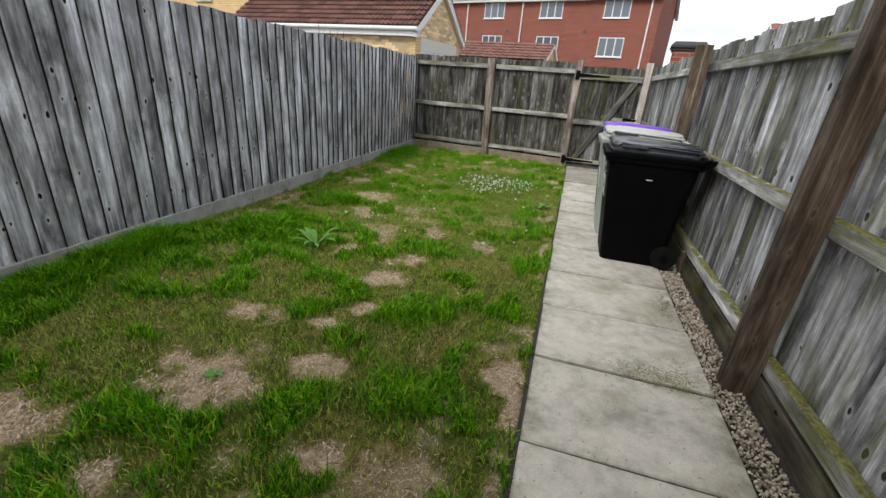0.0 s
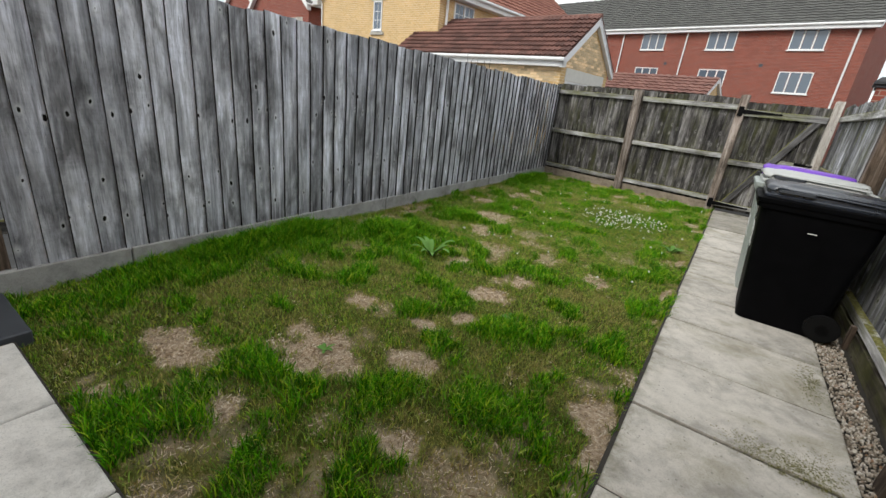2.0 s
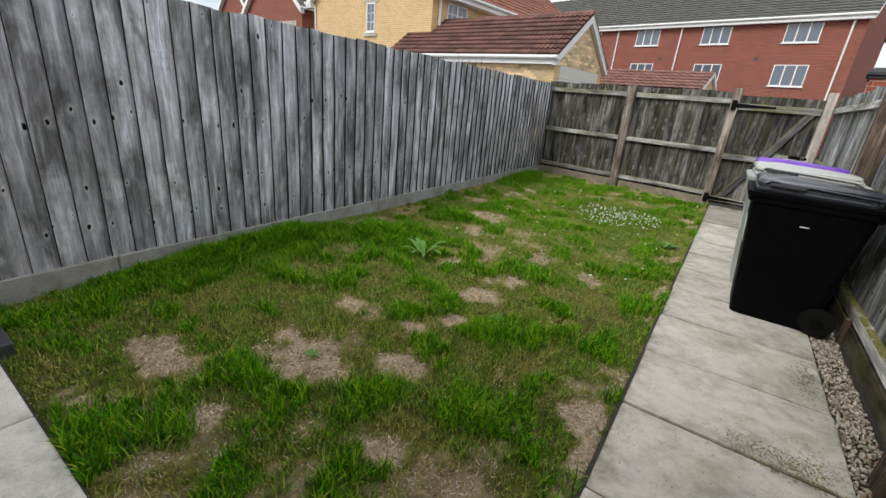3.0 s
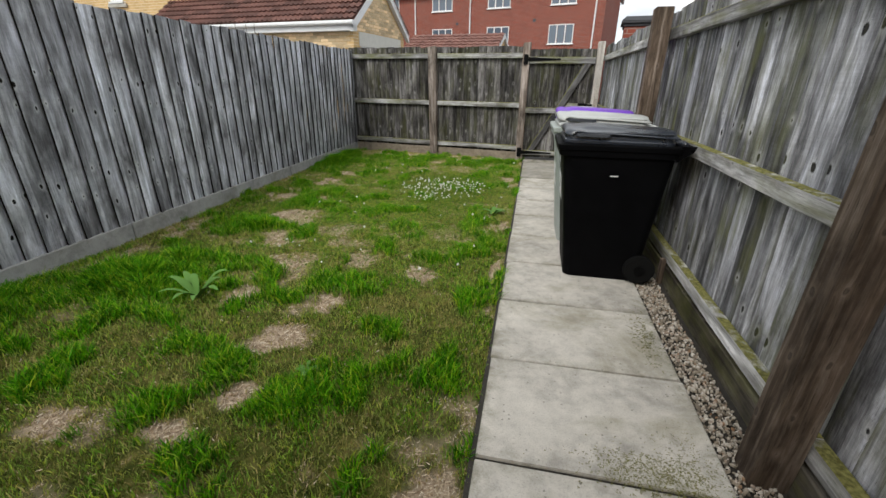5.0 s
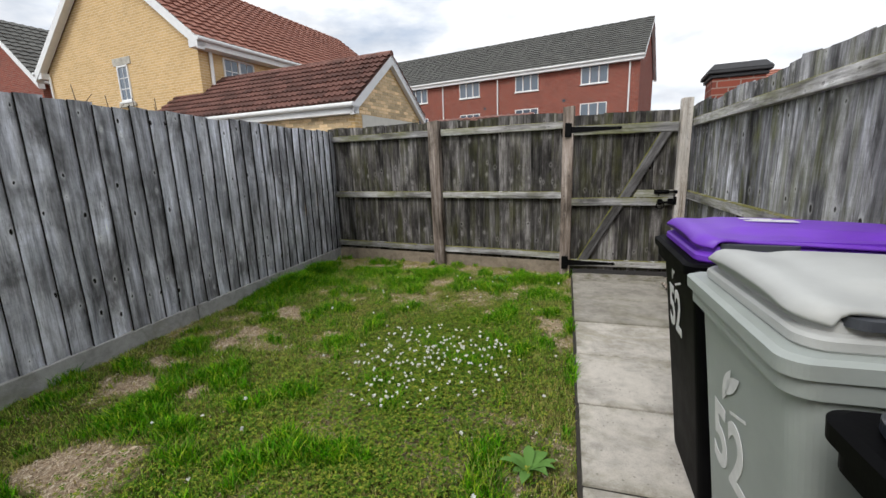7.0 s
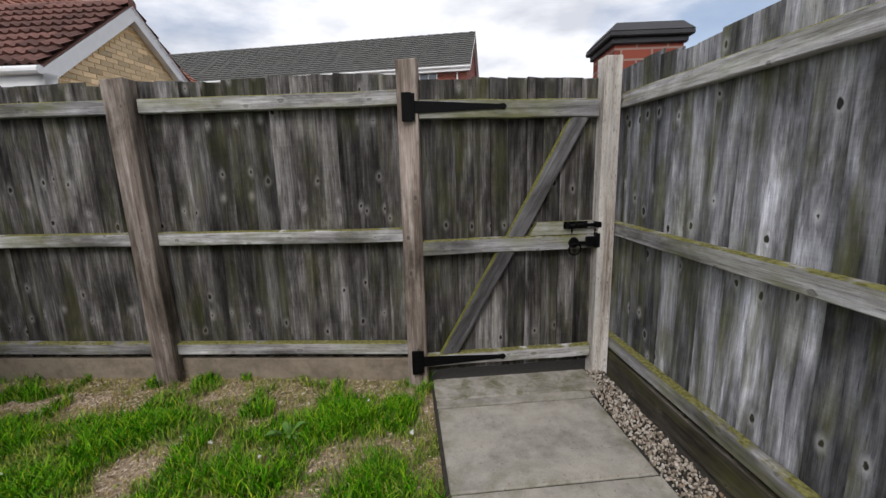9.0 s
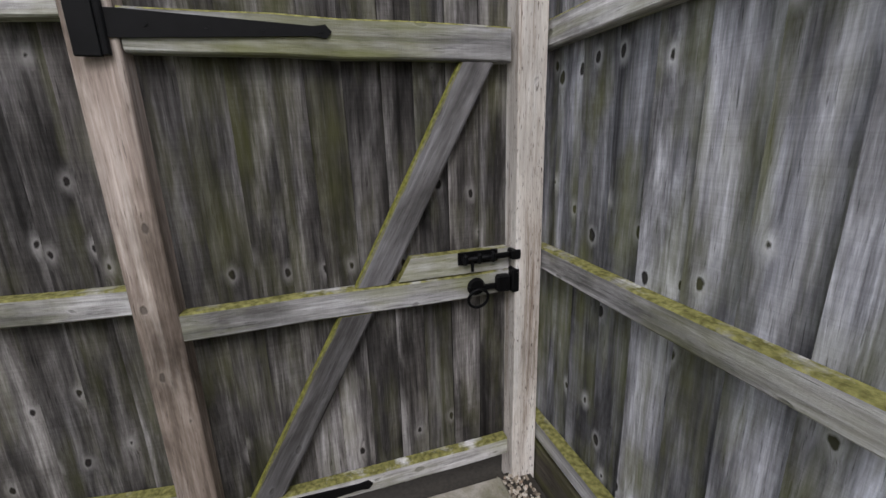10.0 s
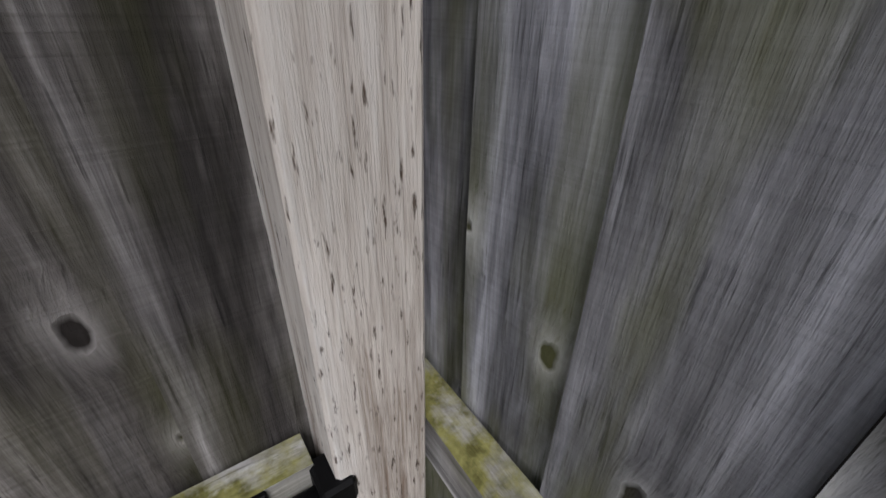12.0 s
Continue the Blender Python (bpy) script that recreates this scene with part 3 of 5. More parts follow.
# the fence across the end, rails towards the lawn
M_BACK, LEN_BACK = along((-3.30, 7.475, 0), (-0.085, 7.0, 0))
fence_back = thing("fence", "dark weathered board fence with three rails and brown posts", "fence", M_BACK, kind="structure")
MIDX = 1.63
mp = post(fence_back, 0, -0.015, 0.085, -0.2, 1.80, MAT_POST_GREY, w=0.14)
mp.matrix_basis = pose(MIDX + 0.015, 0, 0, 0, -1.3, 0)
post(fence_back, LEN_BACK, -0.012, 0.088, -0.2, 1.84, MAT_POST_GREY, w=0.115, name="gate_post")
for a, c in ((-0.12, MIDX - 0.07), (MIDX + 0.07, LEN_BACK - 0.058)):
    boards(fence_back, a + 0.003 - (0.045 if a > 0 else 0), c + 0.02, 0.087, 0.09, 1.80, MAT_BOARD_BACK, pitch=0.135, width=0.158, lap=5.0, wave=0.016)
    rail(fence_back, a, c, 0.032, 0.080, 1.615, 1.695, MAT_RAIL)
    rail(fence_back, a, c, 0.032, 0.080, 0.845, 0.925, MAT_RAIL)
    rail(fence_back, a, c, 0.032, 0.080, 0.14, 0.215, MAT_RAIL)
    part("gravel_board", box(a, c, 0.06, 0.10, -0.2, 0.10, 0.004), MAT_MUD_BOARD, fence_back, "mud-splashed concrete gravel board")

# the fence beside the path, rails towards the path
M_RIGHT, LEN_RIGHT = along((1.118, 7.25, 0), (1.04, -3.0, 0))
fence_right = thing("fence", "grey board fence with mossy rails and stout posts", "fence", M_RIGHT, kind="structure")
boards(fence_right, -0.02, LEN_RIGHT, 0.052, 0.10, 1.79, MAT_BOARD_RIGHT, pitch=0.138, width=0.160, lap=5.0, wave=0.03)
for z0, z1 in ((1.575, 1.655), (0.84, 0.92), (0.125, 0.205)):
    for a, c in ((0.15, 3.82), (3.825, 6.52), (6.525, LEN_RIGHT)):
        rail(fence_right, a, c, 0.004, 0.05, z0, z1, MAT_RAIL)
for a, c in ((0.0, 3.82), (3.83, 6.52), (6.53, LEN_RIGHT)):
    part("gravel_board", box(a, c, 0.0, 0.045, -0.2, 0.105, 0.004), MAT_GRAVELBOARD_WOOD, fence_right, "damp brown gravel board")
for x, lean in ((3.83, 0.0), (6.495, 2.4), (9.25, 0.0)):
    p = post(fence_right, 0, -0.128, 0.0, -0.2, 1.80, MAT_POST, w=0.11)
    p.matrix_basis = pose(x, 0, 0, 0, lean, 0)
part("stake", box(4.88, 4.93, -0.03, 0.0, -0.2, 0.15, 0.003), MAT_POST, fence_right)
gp = thing("gate_post", "pale weathered softwood gate post", "post", pose(1.058, 6.985, 0), kind="structure")
post(gp, 0, -0.02, 0.08, -0.2, 1.85, MAT_POST_PALE)

# ---- gate ----
M_GATE, LEN_GATE = along((-0.03, 6.985, 0), (1.0, 6.992, 0))
gate = thing("gate", "closed ledged and braced board gate, grey with mossy edges", "gate", M_GATE)
boards(gate, -0.004, LEN_GATE + 0.006, 0.047, 0.030, 1.745, MAT_BOARD_BACK, pitch=0.104, width=0.124, wave=0.004, lap=4.0)
rail(gate, 0.005, LEN_GATE - 0.005, 0, 0.043, 1.53, 1.63, MAT_RAIL, "ledge")
rail(gate, 0.0, LEN_GATE - 0.002, 0, 0.043, 0.77, 0.856, MAT_RAIL, "ledge")
rail(gate, 0.0, LEN_GATE - 0.002, 0, 0.043, 0.075, 0.150, MAT_RAIL, "ledge")
MAT_BRACE = weathered_wood("brace_wood", (0.075, 0.071, 0.069), (0.15, 0.144, 0.143), (0.26, 0.256, 0.258), axis=0, moss=4.0, knots=0.4, rim=0.050)


def brace(x0, z0, x1, z1, w):
    d = math.atan2(z1 - z0, x1 - x0)
    n = math.dist((x0, z0), (x1, z1))
    h = w * math.sin(d) / 2
    sh = h / math.tan(d)
    bm = prism([(-sh, h), (n - sh, h), (n + sh, -h), (sh, -h)], 0.004, 0.04)
    bmesh.ops.bevel(bm, geom=[e for e in bm.edges if abs(e.verts[0].co.z - e.verts[1].co.z) < 1e-5 and abs(e.verts[0].co.y - e.verts[1].co.y) < 1e-5], offset=0.007, segments=2, affect="EDGES")
    return part("brace", bm, MAT_BRACE, gate, at=pose(x0, 0, z0, 0, -math.degrees(d), 0))


brace(0.140, 0.152, 0.490, 0.768, 0.112)
brace(0.548, 0.858, 0.915, 1.528, 0.112)
bm = prism([(0.63, 0.860), (LEN_GATE - 0.005, 0.860), (LEN_GATE - 0.005, 0.935), (0.675, 0.935)], 0.002, 0.042)
part("lock_block", bm, MAT_RAIL, gate)


def t_hinge(z, lbl):
    bm = box(-0.090, -0.035, -0.020, -0.006, z - 0.075, z + 0.075, 0.002)
    bm = prism([(-0.02, z - 0.032), (0.0, z - 0.032), (0.445, z - 0.012), (0.475, z - 0.017), (0.490, z), (0.475, z + 0.017), (0.445, z + 0.012), (0.0, z + 0.032), (-0.02, z + 0.032)], -0.008, -0.001, bm)
    rod((-0.028, -0.008, z - 0.07), (-0.028, -0.008, z + 0.07), 0.010, 10, bm)
    h = part("hinge", bm, MAT_IRON, gate, lbl)
    for x in (0.06, 0.19, 0.32, 0.46):
        part("screw", rod((x, -0.010, z), (x, -0.004, z), 0.006, 8), MAT_IRON, h)


t_hinge(1.592, "long black iron tee hinge")
t_hinge(0.115, "long black iron tee hinge")
LX = 0.035
# bolt and ring latch
bolt = part("bolt", rod((0.81, -0.018, 0.915), (0.995, -0.018, 0.915), 0.010, 12), MAT_IRON, gate, "black sliding bolt", True, pose(LX, 0, 0))
part("bolt_plate", box(0.80, 0.945, -0.006, 0.002, 0.893, 0.937, 0.002), MAT_IRON, bolt)
for x in (0.82, 0.87, 0.92):
    part("staple", box(x - 0.009, x + 0.009, -0.032, -0.005, 0.897, 0.933, 0.006), MAT_IRON, bolt)
part("knob", rod((0.845, -0.02, 0.905), (0.845, -0.02, 0.873), 0.006, 8), MAT_IRON, bolt)
part("keeper", box(0.985, 1.02, -0.034, 0.012, 0.898, 0.932, 0.004), MAT_IRON, bolt)
latch = part("ring_latch", box(0.835, 0.965, -0.014, -0.002, 0.795, 0.815, 0.003), MAT_IRON, gate, "black iron ring latch", False, pose(LX, 0, 0))
bm = bmesh.new()
bmesh.ops.create_cone(bm, cap_ends=True, segments=20, radius1=0.034, radius2=0.026, depth=0.014, matrix=Matrix.Translation((0.865, -0.006, 0.808)) @ Matrix.Rotation(radians(90), 4, "X"))
part("rose", bm, MAT_IRON, latch)


def torus(r1, r2, n=28, k=8):
    bm = bmesh.new()
    vs = [[bm.verts.new(((r1 + r2 * math.cos(2 * math.pi * j / k)) * math.cos(2 * math.pi * i / n), r2 * math.sin(2 * math.pi * j / k), (r1 + r2 * math.cos(2 * math.pi * j / k)) * math.sin(2 * math.pi * i / n))) for j in range(k)] for i in range(n)]
    for i in range(n):
        for j in range(k):
            bm.faces.new((vs[i][j], vs[i][(j + 1) % k], vs[(i + 1) % n][(j + 1) % k], vs[(i + 1) % n][j]))
    bmesh.ops.recalc_face_normals(bm, faces=bm.faces)
    return bm


part("ring", torus(0.036, 0.0055), MAT_IRON, latch, smooth=True, at=pose(0.865, -0.022, 0.772, 12, 0, 0))
part("latch_keep", box(0.935, 0.985, -0.03, 0.0, 0.785, 0.845, 0.006), MAT_IRON, latch)
part("latch_catch", box(0.99, 1.02, -0.03, 0.012, 0.775, 0.865, 0.006), MAT_IRON, latch)

# dark box over the tarmac: its colour supplies the shade under the gate
tagged(part("threshold_shade", box(-0.03, 1.12, 6.888, 7.6, -0.15, -0.07), MAT_JOINT), "dark ground strip standing in for shade under the gate", "ground", kind="structure")

# ---- houses beyond the fences ----
TH = -7.7  # the houses' common turn


def roof_slab(x0, x1, y0, z0, y1, z1, mat, parent, thick=0.09, name="roof", tile_w=0.33, course=0.32, sub=None):
    """A tiled slope from the eave line (y0, z0) up to the ridge line (y1, z1); courses stepped, tiles rolled."""
    L_ = math.dist((y0, z0), (y1, z1))
    n = max(2, round(L_ / course))
    uy, uz = (y1 - y0) / L_, (z1 - z0) / L_
    ny, nz = (-uz, uy) if uy > 0 else (uz, -uy)
    nx = max(2, round((x1 - x0) / tile_w)) * 4
    verts, faces = [], []
    for k in range(n):
        for edge, lift in ((0, 0.050), (1, 0.004)):
            d = L_ * (k + edge) / n
            for i in range(nx + 1):
                x = x0 + (x1 - x0) * i / nx
                w = 0.038 * (0.5 - 0.5 * math.cos(2 * math.pi * i / 4)) + lift
                verts.append((x, y0 + uy * d + ny * w, z0 + uz * d + nz * w))
        if k:
            b0 = (2 * k - 1) * (nx + 1)
            for i in range(nx):
                faces.append((b0 + i, b0 + i + 1, b0 + nx + 1 + i + 1, b0 + nx + 1 + i))
        b0 = 2 * k * (nx + 1)
        for i in range(nx):
            faces.append((b0 + i, b0 + i + 1, b0 + nx + 1 + i + 1, b0 + nx + 1 + i))
    base = len(verts)
    for x in (x0, x1):
        verts += [(x, y0, z0), (x, y1, z1), (x, y1 - ny * thick, z1 - nz * thick), (x, y0 - ny * thick, z0 - nz * thick)]
    a, c = base, base + 4
    faces += [(a, a + 1, a + 2, a + 3), (c, c + 3, c + 2, c + 1), (a + 3, a + 2, c + 2, c + 3), (a, a + 3, c + 3, c)]
    me = bpy.data.meshes.new(name)
    me.from_pydata(verts, [], faces)
    me.materials.append(mat)
    return part(name, me, mat, parent)


def window(parent, m, w, h, lights=2, bars=1, depth=0.06, open_dark=False):
    """A white window of that many lights; local x across, z up, outer face at y = 0 towards -y."""
    f = 0.055
    wd = part("window", box(-w / 2, w / 2, 0.02, depth, 0, h), MAT_CURTAIN if not open_dark else MAT_SLATE, parent, at=m)
    bm = bmesh.new()
    for x0, x1, z0, z1 in ((-w / 2, w / 2, 0, f), (-w / 2, w / 2, h - f, h), (-w / 2, -w / 2 + f, f, h - f), (w / 2 - f, w / 2, f, h - f)):
        box(x0, x1, -0.03, 0.04, z0, z1, 0.004, bm)
    for k in range(1, lights):
        x = -w / 2 + w * k / lights
        box(x - 0.035, x + 0.035, -0.03, 0.04, f, h - f, 0.004, bm)
    part("frame", bm, MAT_UPVC, wd, "white plastic window frame")
    lw = w / lights
    for k in range(lights):
        part("pane", box(-w / 2 + k * lw + f, -w / 2 + (k + 1) * lw - f, 0.0, 0.012, f, h - f), MAT_GLASS, wd)
        bm = bmesh.new()
        xc = -w / 2 + (k + 0.5) * lw
        if bars:
            box(xc - 0.010, xc + 0.010, -0.012, 0.0, f, h - f, 0, bm)
            for j in range(1, bars + 1):
                z = f + (h - 2 * f) * j / (bars + 1)
                box(xc - lw / 2 + f, xc + lw / 2 - f, -0.012, 0.0, z - 0.010, z + 0.010, 0, bm)
            part("glazing_bar", bm, MAT_UPVC, wd)
        else:
            bm.free()
    part("sill", box(-w / 2 - 0.06, w / 2 + 0.06, -0.07, 0.03, -0.06, 0.0, 0.005), MAT_UPVC, wd)
    return wd


def gutter(parent, p, q, r=0.055):
    g = part("gutter", rod(p, q, r, 10), MAT_UPVC, parent, smooth=False)
    return g


def barge(parent, x0, x1, y0, z0, y1, z1, h=0.2, name="barge_board"):
    """A board under a verge, from (y0, z0) to (y1, z1), lying between x0 and x1."""
    bm = bmesh.new()
    a = [bm.verts.new((x0, *p)) for p in ((y0, z0), (y1, z1), (y1, z1 - h), (y0, z0 - h))]
    c = [bm.verts.new((x1, *p)) for p in ((y0, z0), (y1, z1), (y1, z1 - h), (y0, z0 - h))]
    bm.faces.new(a)
    bm.faces.new(c[::-1])
    for k in range(4):
        bm.faces.new((a[(k + 1) % 4], a[k], c[k], c[(k + 1) % 4]))
    bmesh.ops.recalc_face_normals(bm, faces=bm.faces)
    return part(name, bm, MAT_UPVC, parent, "white painted barge board")


def gable_block(x0, x1, y0, y1, ze, zr, along_x=True):
    """House body with gables: ridge along x (gables at x0, x1) or along y."""
    if along_x:
        bm = bmesh.new()
        ym = (y0 + y1) / 2
        pr = [(y0, -0.2), (y1, -0.2), (y1, ze), (ym, zr), (y0, ze)]
        a = [bm.verts.new((x0, *p)) for p in pr]
        c = [bm.verts.new((x1, *p)) for p in pr]
        bm.faces.new(a)
        bm.faces.new(c[::-1])
        for k in range(5):
            bm.faces.new((a[(k + 1) % 5], a[k], c[k], c[(k + 1) % 5]))
        bmesh.ops.recalc_face_normals(bm, faces=bm.faces)
        return bm
    xm = (x0 + x1) / 2
    return prism([(x0, -0.2), (x1, -0.2), (x1, ze), (xm, zr), (x0, ze)], y0, y1)


# buff brick garage: ridge runs away from the gable, which is at local x = 0
garage = thing("garage", "buff brick garage with brown tiled gable roof", "garage", pose(-4.50, 10.52, 0, 0, 0, TH))
GD, GL, GE, GR = 3.45, 7.1, 2.62, 3.93
part("wall", gable_block(-GL + 0.1, -0.12, 0.17, GD - 0.17, GE - 0.05, GR - 0.16), MAT_YELLOW_BRICK, garage)
part("roof_deck", prism([(0, 0), (1, 0), (1, 0.02), (0, 0.02)], 0, 1), MAT_TILE_BROWN, garage, at=Matrix.Translation((-GL, 0, GE - 0.01)) @ Matrix.Rotation(math.atan2(GR - GE, GD / 2), 4, "X") @ Matrix.Diagonal((GL, math.dist((0, GE), (GD / 2, GR)), 1, 1)))


def double_roll_tile(w, l):
    """One interlocking double-roll tile, lower edge at y = 0."""
    bm = bmesh.new()
    n = 12
    prof = [(w * i / n, 0.036 * max(0, math.sin(2 * math.pi * (2 * i / n) - 0.6)) ** 0.8 if i not in (0, n) else 0.0) for i in range(n + 1)]
    rows = []
    for y, lift in ((0, 0.058), (l, 0.006)):
        rows.append([bm.verts.new((x, y, z + lift)) for x, z in prof])
    low = [bm.verts.new((x, 0.012, z + 0.004)) for x, z in prof]
    for i in range(n):
        bm.faces.new((rows[0][i], rows[0][i + 1], rows[1][i + 1], rows[1][i]))
        bm.faces.new((low[i], low[i + 1], rows[0][i + 1], rows[0][i]))
    bmesh.ops.recalc_face_normals(bm, faces=bm.faces)
    return mesh_of("tile", bm, MAT_TILE_BROWN)


TN, TC = 23, 9
slope = math.dist((0, GE), (GD / 2, GR))
tile = double_roll_tile(GL / TN + 0.004, slope / TC + 0.03)
rg = random.Random(12)
for i, j in itertools.product(range(TN), range(TC)):
    part("tile", tile, MAT_TILE_BROWN, garage, at=Matrix.Translation((-GL, -0.03, GE + 0.012)) @ Matrix.Rotation(math.atan2(GR - GE, GD / 2), 4, "X") @ pose(i * GL / TN, j * slope / TC, rg.uniform(0, 0.004), rg.uniform(-0.4, 0.4), rg.uniform(-0.4, 0.4), 0))
brick = mesh_of("brick", box(0, 0.215, -0.008, 0.02, 0, 0.065, 0.003), None)
brick_col = tile_mat("buff_single_brick", (0.64, 0.46, 0.26), (0.76, 0.58, 0.355), (0.85, 0.70, 0.47))
brick.materials.append(brick_col)
# gable bricks above the lintel, then the courses under the eave
for row in range(18):
    z = 2.44 + row * 0.075
    half = (GD / 2 - 0.02) * (GR - 0.30 - z) / (GR - GE) - 0.02
    k0 = -8
    for k in range(k0, 9):
        y = GD / 2 + (k + (0.5 if row % 2 else 0)) * 0.225
        if abs(y + 0.107 - GD / 2) < half - 0.09:
            part("brick", brick, brick_col, garage, at=pose(-0.118, y, z, 0, 0, 90))
for row in range(5):
    for k in range(30):
        x = -GL + 0.15 + (k + (0.5 if row % 2 else 0)) * 0.225
        if x < -0.36:
            part("brick", brick, brick_col, garage, at=pose(x, 0.166, 2.02 + row * 0.075))
roof_slab(-GL, 0, GD, GE, GD / 2, GR, MAT_TILE_BROWN, garage)
for k in range(int(GL / 0.44)):
    part("ridge_tile", rod((-k * 0.44, GD / 2, GR + 0.005), (-(k + 1) * 0.44 + 0.02, GD / 2, GR + 0.012), 0.085, 12), MAT_TILE_BROWN, garage)
for y0, y1 in ((0.0, GD / 2), (GD, GD / 2)):
    barge(garage, -0.11, 0.0, y0, GE - 0.02, y1, GR - 0.02, 0.22)
part("soffit_board", box(-GL, -0.0, -0.0, 0.19, GE - 0.22, GE - 0.06, 0.004), MAT_UPVC, garage, "cream fascia board")
gutter(garage, (-GL, -0.05, GE - 0.04), (0.03, -0.05, GE - 0.04))
part("lintel", box(-0.16, -0.10, 0.45, GD - 0.45, 2.08, 2.42, 0.004), MAT_SOFFIT, garage, "cream rendered lintel")
gd = part("garage_door", box(-0.15, -0.118, 0.5, GD - 0.5, -0.1, 2.08), MAT_UPVC, garage, "white up-and-over garage door")
for k in range(9):
    part("door_rib", box(-0.118, -0.105, 0.55, GD - 0.55, 0.15 + k * 0.21, 0.30 + k * 0.21, 0.004), MAT_UPVC, gd)

# buff brick house: gable towards the garden, ridge along local y
yh = thing("house", "two-storey buff brick house with terracotta tiled roof", "house", pose(-10.2, 12.3, 0, 0, 0, TH))
YW, YL, YE, YR = 7.8, 11.5, 5.0, 8.2
part("wall", gable_block(-YW, 0, 0, YL, YE - 0.05, YR - 0.2, False), MAT_YELLOW_BRICK, yh)


def roof_y(parent, xe, ze, xr, zr, y0, y1, mat, **kw):
    """A slope whose eave runs along y."""
    r = roof_slab(y0, y1, xe, ze, xr, zr, mat, parent, **kw)
    for v in r.data.vertices:
        v.co.x, v.co.y = v.co.y, v.co.x
    r.data.flip_normals()
    return r


roof_y(yh, 0.35, YE - 0.12, -YW / 2, YR, -0.25, YL + 0.2, MAT_TILE_RED)
roof_y(yh, -YW - 0.35, YE - 0.12, -YW / 2, YR, -0.25, YL + 0.2, MAT_TILE_RED)
for xe in (0.38, -YW - 0.38):
    bm = prism([(xe, YE - 0.42), (xe, YE - 0.12), (-YW / 2, YR - 0.02), (-YW / 2, YR - 0.27)], -0.27, -0.05)
    part("barge_board", bm, MAT_UPVC, yh, "white painted barge board")
    s = 1 if xe > 0 else -1
    cx = 0 if xe > 0 else -YW
    part("soffit_board", box(min(cx, xe), max(cx, xe), -0.25, YL, YE - 0.36, YE - 0.16, 0.004), MAT_UPVC, yh, "white soffit and fascia")
    part("gutter", rod((xe + 0.05 * s, -0.3, YE - 0.16), (xe + 0.05 * s, YL, YE - 0.16), 0.06, 10), MAT_UPVC, yh)
part("downpipe", rod((0.06, 0.35, -0.1), (0.06, 0.35, YE - 0.3), 0.05, 10), MAT_UPVC, yh)
part("downpipe", rod((-YW + 0.1, -0.06, -0.1), (-YW + 0.1, -0.06, YE - 0.3), 0.034, 10), MAT_UPVC, yh)
window(yh, pose(-3.53, -0.01, 3.55), 0.56, 1.08, 1, 2)
part("lintel", box(-3.98, -3.08, -0.03, 0.02, 4.64, 4.86, 0.005), MAT_LINTEL, yh, "pale stone lintel")
part("stone_sill", box(-3.95, -3.11, -0.06, 0.02, 3.38, 3.485, 0.005), MAT_LINTEL, yh, "pale stone sill")
for y, w in ((1.35, 1.15), (4.1, 0.9), (8.2, 1.15)):
    window(yh, pose(0.01, y, 3.55, 0, 0, 90), w, 1.05, 2, 2)

# red brick terrace
TT = -14.0
terrace = thing("terrace", "three-storey red brick terrace with grey tiled roof", "house", pose(4.0, 31.25, 0, 0, 0, TT))
TLn, TD, TE, TR = 34.0, 9.0, 7.4, 10.6
part("wall", gable_block(-TLn, 0, 0, TD, TE - 0.05, TR - 0.2), MAT_RED_BRICK, terrace)
roof_slab(-TLn, 0.25, -0.3, TE - 0.1, TD / 2, TR, MAT_TILE_GREY, terrace, tile_w=0.6, course=0.35)
roof_slab(-TLn, 0.25, TD + 0.3, TE - 0.1, TD / 2, TR, MAT_TILE_GREY, terrace, tile_w=2.0, course=1.0)
part("fascia", box(-TLn, 0.2, -0.32, -0.02, TE - 0.36, TE - 0.13, 0.004), MAT_UPVC, terrace)
gutter(terrace, (-TLn, -0.36, TE - 0.12), (0.25, -0.36, TE - 0.12), 0.07)
for y0, y1 in ((-0.3, TD / 2), (TD + 0.3, TD / 2)):
    barge(terrace, 0.05, 0.26, y0, TE - 0.1, y1, TR - 0.03, 0.2)
ct = math.cos(radians(TT))
for xw, dark2 in ((1.43, False), (-2.91, True), (-7.2, False), (-11.6, False), (-16.0, False), (-20.3, False)):
    lx = (xw - 4.0) / ct
    for z in (6.0, 3.65, 1.0):
        window(terrace, pose(lx, -0.01, z), 1.66, 1.18, 3, 0, open_dark=dark2 and z == 3.65)
for xw in (3.45, -5.0, -9.4, -18.2):
    part("downpipe", rod(((xw - 4.0) / ct, -0.08, -0.1), ((xw - 4.0) / ct, -0.08, TE - 0.3), 0.05, 8), MAT_UPVC, terrace)
for xw in (-0.4, -6.0):
    part("vent", box((xw - 4) / ct - 0.1, (xw - 4) / ct + 0.1, -0.02, 0.02, 5.05, 5.22), MAT_SLATE, terrace)

# small garage roof beyond the end fence
sg = thing("garage", "low brick garage with red-brown tiled roof", "garage", pose(-1.75, 20.0, 0, 0, 0, TH))
part("wall", gable_block(-4.6, -0.1, 0.15, 3.15, 2.45, 3.15), MAT_YELLOW_BRICK, sg)
roof_slab(-4.7, 0, 0, 2.5, 1.65, 3.35, MAT_TILE_BROWN, sg)
roof_slab(-4.7, 0, 3.3, 2.5, 1.65, 3.35, MAT_TILE_BROWN, sg)
for y0, y1 in ((0.0, 1.65), (3.3, 1.65)):
    barge(sg, -0.1, 0.01, y0, 2.48, y1, 3.33, 0.16)

